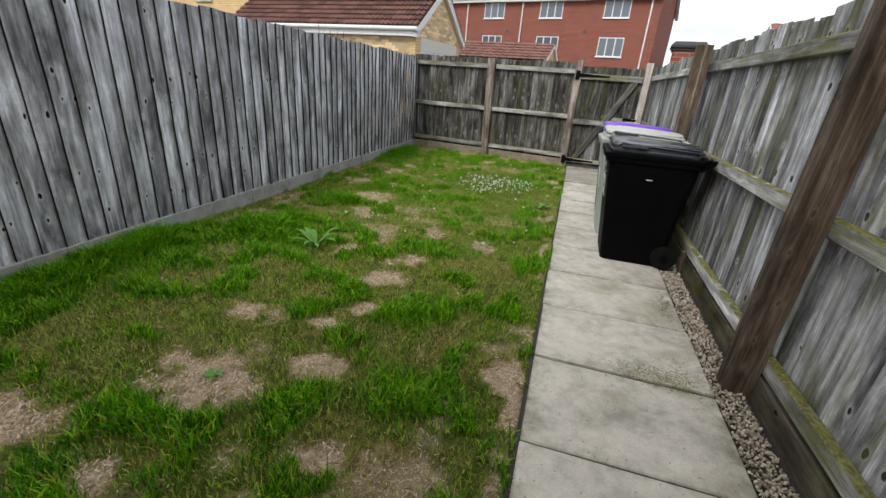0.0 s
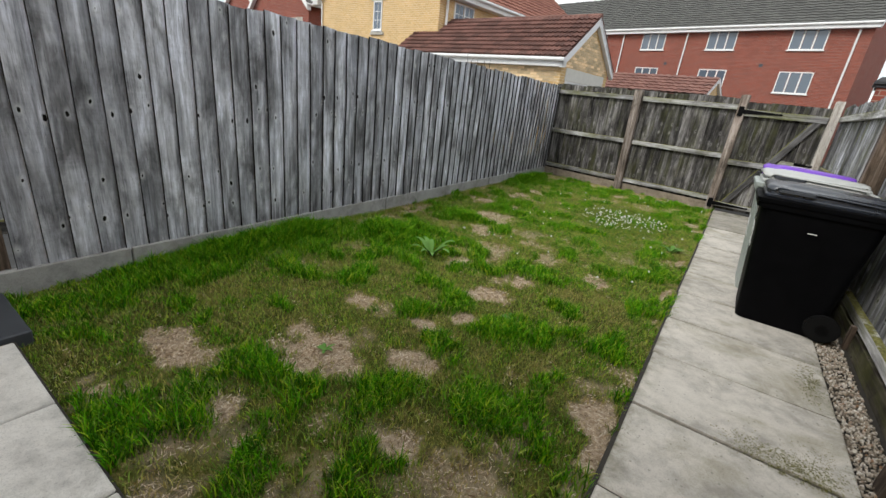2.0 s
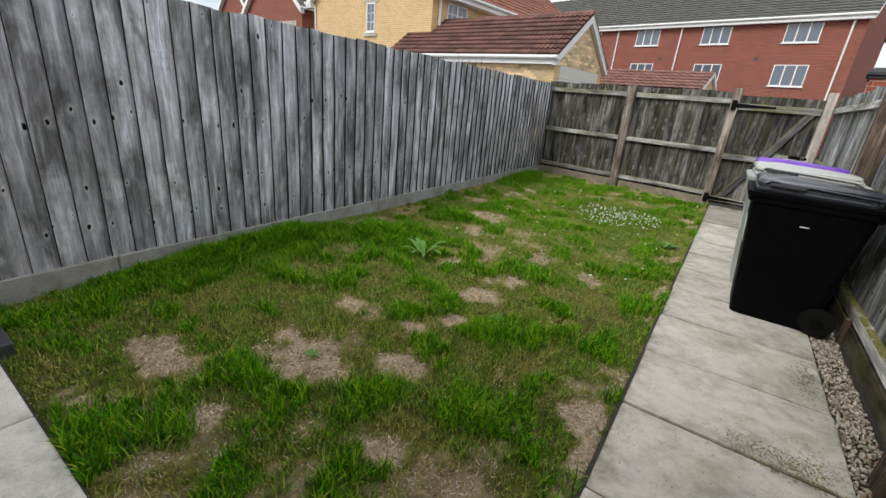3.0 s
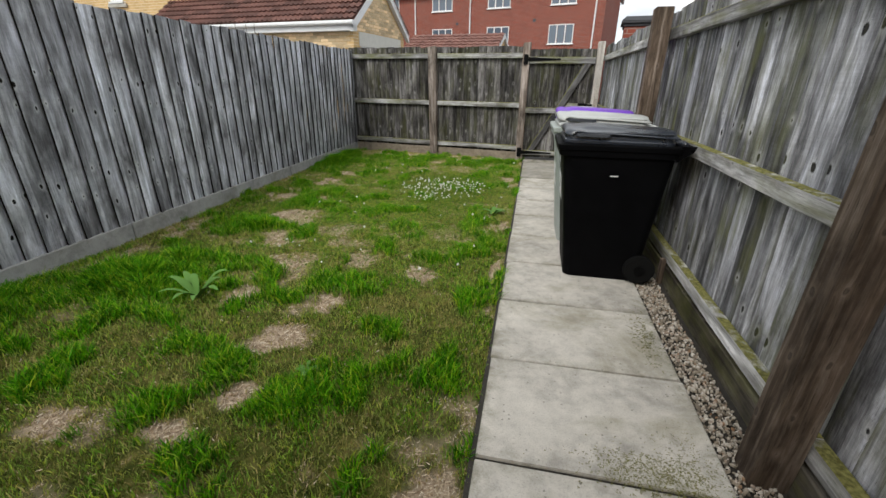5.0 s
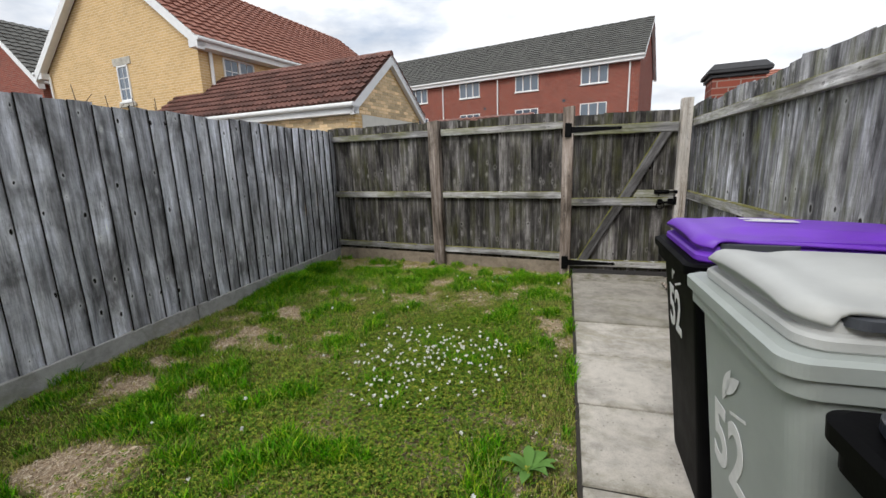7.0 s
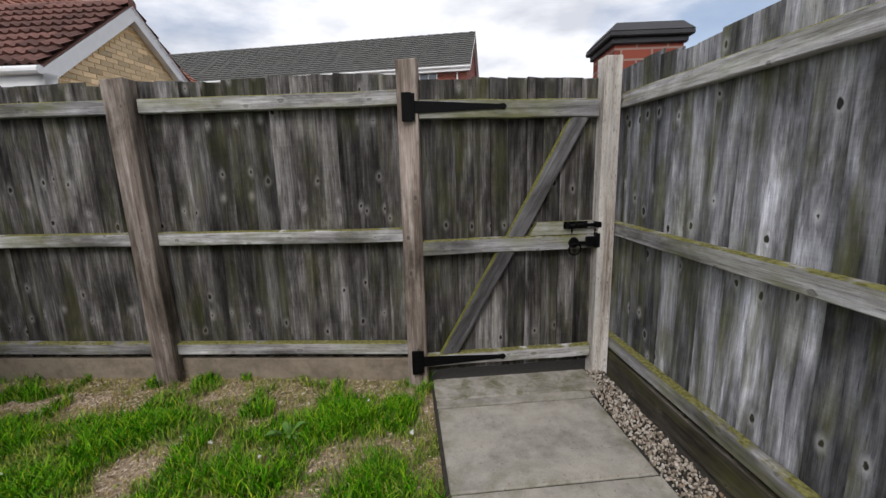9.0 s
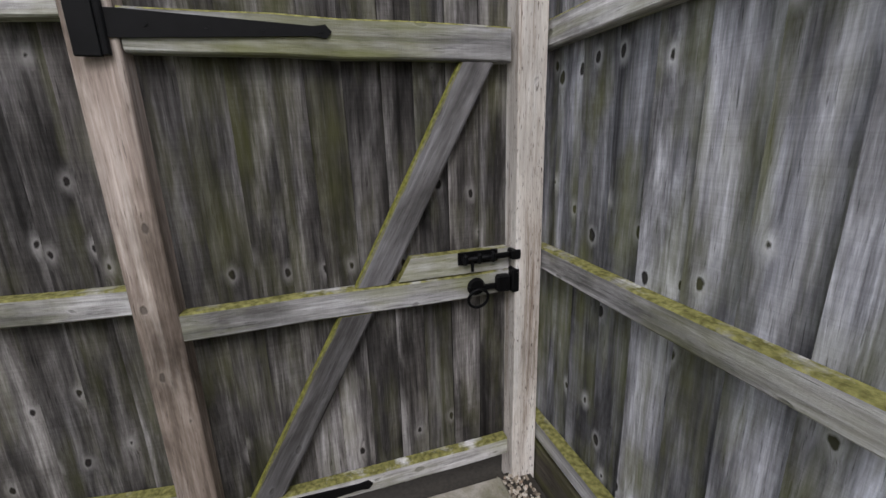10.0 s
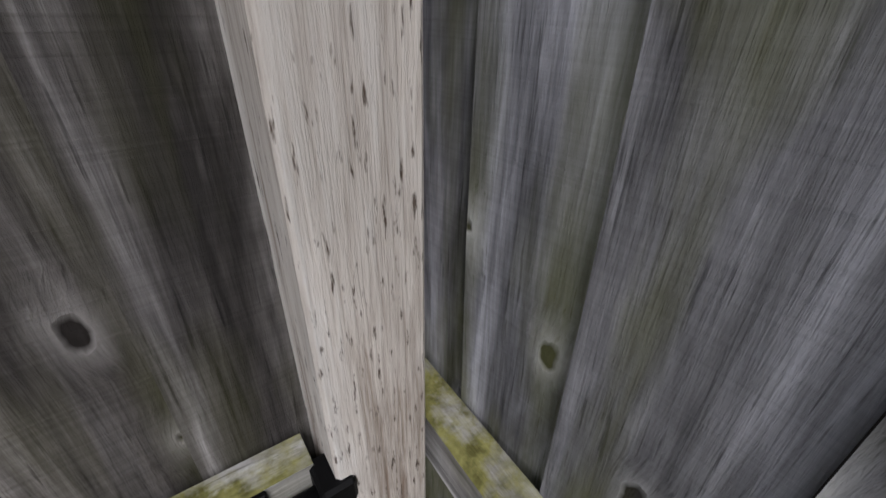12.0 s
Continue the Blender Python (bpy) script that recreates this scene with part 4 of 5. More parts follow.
# brick pier with a lead-dark coping, behind the gate
pier = thing("brick_pier", "red brick pier with a dark stepped coping", "pier", pose(1.76, 8.02, 0.0, 0, 0, TH))
part("shaft", box(-0.25, 0.25, -0.25, 0.25, -0.2, 2.15), MAT_RED_BRICK, pier)
bm = box(-0.275, 0.275, -0.275, 0.275, 2.13, 2.175, 0.008)
bmesh.ops.create_cone(bm, cap_ends=True, segments=4, radius1=0.43, radius2=0.34, depth=0.07, matrix=Matrix.Translation((0, 0, 2.25)) @ Matrix.Rotation(radians(45), 4, "Z"))
box(-0.305, 0.305, -0.305, 0.305, 2.175, 2.213, 0.008, bm)
part("coping", bm, MAT_CAP, pier, "dark weathered coping")

# houses on the skyline
def gabled_house(m, w, depth, ze, zr, wins, label):
    """A red brick house whose gable looks along local -y; right-hand eave at x = 0."""
    hs = thing("house", label, "house", m)
    part("wall", gable_block(-w, 0, 0, depth, ze, zr - 0.2, False), MAT_RED_BRICK, hs)
    roof_y(hs, 0.3, ze - 0.15, -w / 2, zr, -0.25, depth + 0.2, MAT_TILE_GREY)
    roof_y(hs, -w - 0.3, ze - 0.15, -w / 2, zr, -0.25, depth + 0.2, MAT_TILE_GREY)
    for xe in (0.33, -w - 0.33):
        part("barge_board", prism([(xe, ze - 0.42), (xe, ze - 0.15), (-w / 2, zr - 0.02), (-w / 2, zr - 0.27)], -0.27, -0.05), MAT_UPVC, hs, "white painted barge board")
        part("gutter", rod((xe, -0.3, ze - 0.15), (xe, depth, ze - 0.15), 0.06, 8), MAT_UPVC, hs)
    part("downpipe", rod((-w + 0.05, -0.08, -0.1), (-w + 0.05, -0.08, ze - 0.3), 0.04, 8), MAT_UPVC, hs)
    for x, z in wins:
        window(hs, pose(x, -0.01, z), 1.2, 1.1, 2, 1)
        part("lintel", box(x - 0.8, x + 0.8, -0.03, 0.02, z + 1.12, z + 1.36, 0.005), MAT_LINTEL, hs, "pale stone lintel")
    return hs


gabled_house(pose(-20.8, 14.8, 0, 0, 0, TH), 6.6, 9, 5.15, 8.0, ((-1.4, 3.1), (-4.6, 3.1)), "red brick house with white barge boards and stone lintels")
gabled_house(pose(-27.9, 16.4, 0, 0, 0, TH), 5.4, 8, 5.15, 7.6, ((-2.6, 3.1),), "red brick house with dark tiled roof beyond its neighbour")

far = thing("house", "far house with orange tiled roof behind the fence", "house", pose(15.4, 30, 0, 0, 0, TH))
part("wall", gable_block(-4.6, 4.0, 0, 7, 4.2, 6.2), MAT_RED_BRICK, far)
roof_slab(-4.8, 4.2, -0.3, 4.1, 3.5, 6.3, MAT_TILE_RED, far, tile_w=0.6)
roof_slab(-4.8, 4.2, 7.3, 4.1, 3.5, 6.3, MAT_TILE_RED, far, tile_w=0.6)
barge(far, -4.85, -4.7, -0.3, 4.08, 3.5, 6.28, 0.18)
barge(far, -4.85, -4.7, 7.3, 4.08, 3.5, 6.28, 0.18)

# unseen wall added at the home's end, behind the walker; closes the garden, reflects light
own = box(-3.4, 1.4, -3.5, -3.2, -0.2, 5.0)
tagged(part("wall_south", own, MAT_YELLOW_BRICK), "plain buff brick wall added unseen at the house end", "wall", kind="structure")

# bare twigs behind the boarded fence
tw = thing("twigs", "bare brown twigs showing above the fence", "plant", pose(-3.62, 4.7, 0))
rt = random.Random(4)
for k in range(6):
    bm = bmesh.new()
    p = Vector((rt.uniform(-0.05, 0.05), k * 0.16 - 0.3, 0.0))
    q = p + Vector((rt.uniform(-0.1, 0.1), rt.uniform(-0.25, 0.0), 1.75 + rt.uniform(0.02, 0.22)))
    rod(p, q, 0.008, 6, bm, 0.003)
    mid = p.lerp(q, 0.9)
    rod(mid, mid + Vector((rt.uniform(-0.05, 0.05), rt.uniform(-0.1, 0.14), 0.14)), 0.004, 5, bm, 0.002)
    part("twig", bm, MAT_TWIG, tw)

# ---- wheelie bins ----
def rring(x0, x1, y0, y1, r, z, n=9):
    """A rounded rectangle of points at height z, anticlockwise."""
    out = []
    for cx, cy, a0 in ((x1 - r, y1 - r, 0), (x0 + r, y1 - r, 90), (x0 + r, y0 + r, 180), (x1 - r, y0 + r, 270)):
        for k in range(n + 1):
            a = radians(a0 + 90 * k / n)
            out.append((cx + r * math.cos(a), cy + r * math.sin(a), z))
    return out


def loft(rings, cap=True, bm=None):
    bm = bm or bmesh.new()
    rows = [[bm.verts.new(p) for p in r] for r in rings]
    for a, c in zip(rows, rows[1:]):
        for k in range(len(a)):
            j = (k + 1) % len(a)
            bm.faces.new((a[k], a[j], c[j], c[k]))
    if cap:
        bm.faces.new(rows[0][::-1])
        bm.faces.new(rows[-1])
    return bm


def lid_top():
    """The lid's upper shell: flat flanks, a raised centre field and a front edge that rolls over like a lip."""
    nx, ny = 40, 30
    X0, X1, HW = -0.012, 0.66, 0.255
    def step(a):
        return 1 / (1 + math.exp(-max(-40, min(40, a))))
    def height(u, v):
        z = 0.020 - 0.016 * abs(v) ** 3 - 0.018 * u * u
        z += 0.017 * step(55 * (0.60 - abs(v))) * step(45 * (u - 0.17))
        z += 0.010 * step(60 * (0.14 - u)) * (1 - 0.6 * abs(v) ** 2)
        z -= 0.024 * math.exp(-(u / 0.022) ** 2)
        return z
    bm = bmesh.new()
    top = []
    for i in range(nx + 1):
        u = i / nx
        row = []
        for j in range(ny + 1):
            v = 2 * j / ny - 1
            corner = 0.05 * max(0, (abs(v) - 0.72) / 0.28) ** 2.5 * max(0, 1 - u / 0.25)
            side = 0.012 * math.sin(math.pi * min(1, u / 0.55)) if u < 0.55 else 0
            row.append(bm.verts.new((X0 + (X1 - X0) * u + corner, v * (HW - side * 0.6), height(u, v))))
        top.append(row)
    for i in range(nx):
        for j in range(ny):
            bm.faces.new((top[i][j], top[i + 1][j], top[i + 1][j + 1], top[i][j + 1]))
    edge = [top[i][0] for i in range(nx + 1)] + [top[nx][j] for j in range(1, ny + 1)] + [top[i][ny] for i in range(nx - 1, -1, -1)] + [top[0][j] for j in range(ny - 1, 0, -1)]
    low = [bm.verts.new((v.co.x, v.co.y, v.co.z - 0.007)) for v in edge]
    for k in range(len(edge)):
        j = (k + 1) % len(edge)
        bm.faces.new((edge[j], edge[k], low[k], low[j]))
    bm.faces.new(low)
    bmesh.ops.recalc_face_normals(bm, faces=bm.faces)
    return bm


def lid_base():
    """The lid's stepped frame, which sits on the rim."""
    return loft([rring(0.0, 0.645, -0.258, 0.258, 0.05, -0.006), rring(-0.004, 0.647, -0.262, 0.262, 0.05, 0.0), rring(-0.004, 0.647, -0.262, 0.262, 0.05, 0.016), rring(0.002, 0.645, -0.256, 0.256, 0.05, 0.022),
                 rring(0.016, 0.642, -0.246, 0.246, 0.05, 0.026), rring(0.018, 0.640, -0.243, 0.243, 0.05, 0.044), rring(0.026, 0.638, -0.236, 0.236, 0.05, 0.048)])


def text_mesh(body, size, mat, parent, m, name="number"):
    cu = bpy.data.curves.new(name, "FONT")
    cu.body, cu.size, cu.extrude, cu.offset = body, size, 0.0008, size * 0.022
    cu.align_x = "CENTER"
    tmp = bpy.data.objects.new("tmp", cu)
    scene.collection.objects.link(tmp)
    me = bpy.data.meshes.new_from_object(tmp.evaluated_get(bpy.context.evaluated_depsgraph_get()))
    bpy.data.objects.remove(tmp)
    me.materials.clear()
    me.materials.append(mat)
    return part(name, me, mat, parent, at=m)


def wheelie_bin(label, m, body_mat, lid_mat, number_z, number_size, leaf=False):
    """Front towards local -x; origin on the ground below the front foot's middle."""
    b = thing("wheelie_bin", label, "bin", m, group="wheelie bins beside the fence")
    rings = []
    for f, z in ((0.0, 0.012), (0.02, 0.0), (0.06, 0.03), (0.35, 0.30), (0.75, 0.66), (1.0, 0.875)):
        x0, x1 = 0.02 - 0.095 * f, 0.50 + 0.09 * f
        w = 0.235 + 0.038 * f
        rings.append(rring(x0, x1, -w, w, 0.055, z))
    body = part("body", loft(rings), body_mat, b, smooth=False)
    # stepped collar and rim
    rim = [rring(-0.078, 0.592, -0.274, 0.274, 0.05, 0.862), rring(-0.098, 0.610, -0.287, 0.287, 0.05, 0.866), rring(-0.100, 0.612, -0.288, 0.288, 0.05, 0.902),
           rring(-0.112, 0.622, -0.296, 0.296, 0.045, 0.906), rring(-0.114, 0.624, -0.297, 0.297, 0.045, 0.935), rring(-0.100, 0.610, -0.285, 0.285, 0.045, 0.942)]
    part("rim", loft(rim), body_mat, body)
    lid = part("lid", lid_base(), lid_mat, b, at=pose(-0.072, 0, 0.948, 0, 0.6, 0))
    part("lid_top", lid_top(), lid_mat, lid, smooth=True, at=pose(0.0, 0, 0.062, 0, 0, 0))
    part("lid_skirt", loft([rring(0.05, 0.64, -0.232, 0.232, 0.05, 0.045), rring(0.05, 0.64, -0.232, 0.232, 0.05, 0.068)]), lid_mat, lid)
    # grip piece; its dark colour paints the shadow gap under the lid lip
    part("grip", loft([rring(0.06, 0.27, -0.268, -0.20, 0.03, 0.040), rring(0.06, 0.27, -0.268, -0.20, 0.03, 0.058)]), MAT_SLATE, lid, "moulded lid grip, darkened as the shaded gap under the lid")
    part("lid_handle", rod((0.0, -0.22, 0), (0.0, 0.22, 0), 0.016, 12), lid_mat, lid, smooth=True, at=pose(0.705, 0, 0.010))
    for y in (-0.17, 0.17):
        part("hinge_lug", box(0.60, 0.715, y - 0.02, y + 0.02, -0.012, 0.022, 0.006), lid_mat, lid)
    # rear grab bar on brackets
    part("handle", rod((0.655, -0.285, 0.935), (0.655, 0.285, 0.935), 0.017, 12), body_mat, b, smooth=True)
    for y in (-0.27, 0.0, 0.27):
        part("bracket", prism([(0.58, 0.85), (0.665, 0.915), (0.675, 0.95), (0.60, 0.95)], y - 0.014, y + 0.014), body_mat, b)
    # axle and wheels
    part("axle", rod((0.50, -0.265, 0.10), (0.50, 0.265, 0.10), 0.010, 10), MAT_IRON, b)
    for y in (-0.255, 0.255):
        bm = bmesh.new()
        bmesh.ops.create_cone(bm, cap_ends=True, segments=32, radius1=0.10, radius2=0.10, depth=0.05, matrix=Matrix.Rotation(radians(90), 4, "X"))
        bmesh.ops.bevel(bm, geom=[e for e in bm.edges if abs(e.verts[0].co.y - e.verts[1].co.y) < 1e-4], offset=0.008, segments=2, affect="EDGES")
        w = part("wheel", bm, MAT_RUBBER, b, at=pose(0.50, y, 0.10))
        s = -1 if y < 0 else 1
        part("hub", rod((0, 0, 0), (0, s * 0.03, 0), 0.035, 16), MAT_IRON, w)
    # moulded side panel and number on the front
    lean = math.degrees(math.atan2(0.095, 0.87))
    zf = lambda z: 0.02 - 0.095 * (z / 0.875) - 0.0022
    text_mesh("52", number_size, MAT_WHITE_PRINT, b, pose(zf(number_z), 0.055, number_z, 90, 0, -90) @ pose(0, 0, 0, lean, 0, 0) @ Matrix.Diagonal((0.82, 1, 1, 1)))
    # house-number sticker's leaf and its unreadable caption
    up = pose(zf(number_z), 0.055, number_z, 90, 0, -90) @ pose(0, 0, 0, lean, 0, 0)
    for k in range(2):
        bm = bmesh.new()
        pts = [(0.13 * t, 0.022 * math.sin(math.pi * t) * (1 if s else -0.6)) for s, seq in ((1, range(9)), (0, range(8, -1, -1))) for t in (i / 8 for i in seq)]
        vs = [bm.verts.new((x, y, 0.001)) for x, y in pts[:9] + pts[10:17]]
        bm.faces.new(vs)
        part("sticker", bm, MAT_WHITE_PRINT, b, at=up @ pose(-0.03 + 0.015 * k, number_size * 0.80 + 0.025 * k, 0, 0, 0, 62 - 20 * k))
    part("caption", box(0, 0.10, 0, 0.008, 0, 0.001), MAT_WHITE_PRINT, b, at=up @ pose(0.02, number_size * 0.76, 0, 0, 0, 18))
    return b


bin_black = wheelie_bin("black plastic wheelie bin, lid closed, white house number", pose(0.392, 2.50, 0, 0, 0, 0), MAT_BIN_BLACK, MAT_BIN_LID, 0.52, 0.26)
bin_grey = wheelie_bin("grey-green plastic wheelie bin with pale grey lid, white number", pose(0.378, 3.17, 0, 0, 0, 1), MAT_BIN_GREY, MAT_BIN_GREY_LID, 0.44, 0.26)
bin_purple = wheelie_bin("black wheelie bin with a purple lid and white number", pose(0.40, 3.82, 0, 0, 0, -1), MAT_BIN_BLACK, MAT_PURPLE, 0.60, 0.24)
# maker's mark on the side towards the walker
part("side_mark", box(0.22, 0.27, -0.2745, -0.272, 0.742, 0.748), MAT_WHITE_PRINT, bin_black, "small pale moulded mark")

bin_black.scale = (1, 1, 0.965)

for k, (w, dx) in enumerate(((0.16, 0.0), (0.13, 0.03), (0.10, 0.0))):
    part("lid_label", box(0.12 + dx, 0.12 + dx + w, -0.03 + 0.028 * k, -0.012 + 0.028 * k, 0.0, 0.0012), MAT_WHITE_PRINT, bin_purple, "white printed label bar", at=pose(0, 0, 1.050, 0, 1.2, 0))

# ---- lawn ----
PATCH_A = [(-1.44, -0.12, 0.30, 0.20), (-1.05, 0.12, 0.15, 0.13), (-0.69, -0.36, 0.12, 0.11), (-1.40, -0.71, 0.16, 0.12), (-0.11, 0.43, 0.12, 0.15), (-2.65, 0.48, 0.22, 0.14),
           (-1.71, 0.45, 0.14, 0.12), (-1.10, 0.75, 0.10, 0.08), (-1.24, 0.51, 0.14, 0.07), (-1.66, 1.56, 0.13, 0.20), (-1.14, 1.24, 0.16, 0.13), (-1.62, 2.05, 0.20, 0.14),
           (-1.08, 2.27, 0.13, 0.17), (-0.58, 2.13, 0.13, 0.13), (-2.10, 3.05, 0.22, 0.20), (-2.62, 5.20, 0.30, 0.16), (-1.52, 2.85, 0.14, 0.18), (-2.98, 2.60, 0.16, 0.30)]
PATCH_B = [(-2.86, 1.72, 0.20, 0.22), (-1.96, -0.60, 0.24, 0.12), (-1.82, -0.97, 0.22, 0.10), (-0.75, 2.43, 0.10, 0.08), (-0.40, 2.54, 0.10, 0.08), (-1.19, 1.13, 0.12, 0.10),
           (-0.11, 3.33, 0.10, 0.16), (-1.10, 1.62, 0.14, 0.12), (-2.56, 4.70, 0.18, 0.14), (-0.47, 2.92, 0.10, 0.10), (-2.05, 2.65, 0.22, 0.14), (-0.18, 5.40, 0.12, 0.20),
           (-0.35, 6.38, 0.25, 0.22), (-1.49, 7.00, 0.40, 0.14), (-2.20, 7.08, 0.50, 0.14), (-1.36, 6.50, 0.16, 0.30), (-0.06, 2.2, 0.05, 0.5), (-0.05, 0.0, 0.05, 0.4), (-2.75, 3.9, 0.22, 0.35), (-0.15, 6.75, 0.2, 0.2),
           (-2.20, 3.20, 0.32, 0.24), (-2.60, 4.50, 0.18, 0.14), (-1.87, 4.88, 0.12, 0.08), (-2.21, 3.92, 0.14, 0.11), (-0.25, 5.54, 0.12, 0.11), (-0.70, 5.58, 0.12, 0.08), (-1.93, 2.49, 0.20, 0.14), (-1.44, 2.59, 0.10, 0.16)]
TUFTS = [(-2.95, 0.7, 0.28, 0.75, 1.0), (-2.45, 1.55, 0.35, 0.28, 1.0), (-3.05, 5.95, 0.22, 0.45, 1.1), (-3.1, 6.6, 0.15, 0.4, 0.9), (-2.32, 2.76, 0.20, 0.10, 0.8), (-2.40, 1.95, 0.18, 0.15, 0.7), (-3.0, 0.0, 0.2, 0.6, 0.7),
         (-0.95, -0.15, 0.12, 0.25, 0.35), (-0.55, 0.10, 0.2, 0.2, 0.28), (-2.4, 3.6, 0.15, 0.2, 0.5), (-2.75, 4.35, 0.12, 0.15, 0.6), (-2.0, 3.55, 0.16, 0.1, 0.5), (-1.25, 0.95, 0.14, 0.1, 0.5), (-0.8, 0.75, 0.16, 0.14, 0.5),
         (-0.5, 6.62, 0.32, 0.16, 0.6), (-1.45, 6.72, 0.24, 0.2, 0.55), (-0.3, 6.25, 0.2, 0.2, 0.45), (-2.3, 6.7, 0.4, 0.2, 0.5), (-1.0, 6.3, 0.3, 0.15, 0.5), (-1.9, 6.3, 0.25, 0.2, 0.5), (-0.2, 6.7, 0.12, 0.15, 0.6)]
LX0, LX1, LY0, LY1 = -3.26, -0.003, -1.10, 7.42
CLOVER = (-0.95, 4.60, 0.55, 0.62)


def vnoise(x, y, cell, seed):
    """Smooth value noise, 0 to 1, with that cell size in metres."""
    g = np.random.default_rng(seed).random((256, 256))
    fx, fy = x / cell + 1000, y / cell + 1000
    ix, iy = np.floor(fx).astype(int), np.floor(fy).astype(int)
    u, v = fx - ix, fy - iy
    u, v = u * u * (3 - 2 * u), v * v * (3 - 2 * v)
    a, b2, c, d = (g[(iy + j) % 256, (ix + i) % 256] for j, i in ((0, 0), (0, 1), (1, 0), (1, 1)))
    return (a * (1 - u) + b2 * u) * (1 - v) + (c * (1 - u) + d * u) * v


def field(x, y):
    """Bareness 0 to 1 and tallness 0 to 1 of the lawn at arrays x, y."""
    w = vnoise(x, y, 0.16, 1) + 0.7 * vnoise(x, y, 0.06, 2) + 0.5 * vnoise(x, y, 0.025, 3) - 1.1
    bare = np.zeros_like(x)
    for px, py, rx, ry in PATCH_A + PATCH_B:
        d = np.sqrt(((x - px) / rx) ** 2 + ((y - py) / ry) ** 2) + 0.75 * w
        bare = np.maximum(bare, np.clip(2.4 - 2.3 * d, 0, 1))
    soft = vnoise(x, y, 0.42, 5) + 0.6 * vnoise(x, y, 0.15, 6) + 0.35 * vnoise(x, y, 0.05, 7)
    bare = np.maximum(bare, np.clip((soft - 1.16) * 2.0, 0, 0.55))
    tall = np.zeros_like(x)
    for px, py, rx, ry, a in TUFTS:
        d2 = ((x - px) / rx) ** 2 + ((y - py) / ry) ** 2 + 0.8 * w
        tall = np.maximum(tall, a * np.exp(-np.clip(d2, 0, 9) * 1.1))
    # worn earth along the foot of the end fence
    foot = 7.475 - 0.148 * (x + 3.3) - y
    bare = np.maximum(bare, np.clip((0.62 - foot) * 1.8 + 1.1 * w, 0, 0.45))
    small = np.clip((vnoise(x, y, 0.20, 9) + 0.4 * vnoise(x, y, 0.07, 10) - 0.82) * 2.8, 0, 0.46)
    tall = np.maximum(tall, small)
    bare = bare * (1 - np.clip(1.3 * tall, 0, 0.95))
    return bare, tall


gx, gy = 130, 340
xs, ys = np.linspace(LX0, LX1, gx), np.linspace(LY0, LY1, gy)
XX, YY = np.meshgrid(xs, ys)
rng = np.random.default_rng(11)
bare, tall = field(XX.ravel(), YY.ravel())
zz = LAWN_Z + 0.014 * np.sin(2.1 * XX.ravel() + 1) * np.sin(1.7 * YY.ravel()) + 0.006 * np.sin(13 * XX.ravel() + 5 * YY.ravel()) * np.sin(11 * YY.ravel()) + rng.uniform(-0.004, 0.004, gx * gy) - 0.012 * bare
me = bpy.data.meshes.new("lawn")
idx = np.arange(gx * gy).reshape(gy, gx)
quads = np.stack([idx[:-1, :-1], idx[:-1, 1:], idx[1:, 1:], idx[1:, :-1]], -1).reshape(-1, 4)
me.from_pydata(np.stack([XX.ravel(), YY.ravel(), zz], -1).tolist(), [], quads.tolist())
me.attributes.new("bare", "FLOAT", "POINT").data.foreach_set("value", bare.astype(np.float32))
me.materials.append(MAT_SOIL)
me.polygons.foreach_set("use_smooth", [True] * len(me.polygons))
tagged(new("lawn", me), "worn back lawn soil with dry bare patches", "lawn", kind="structure")


def lawn_z(x, y):
    return LAWN_Z + 0.014 * np.sin(2.1 * x + 1) * np.sin(1.7 * y) - 0.003


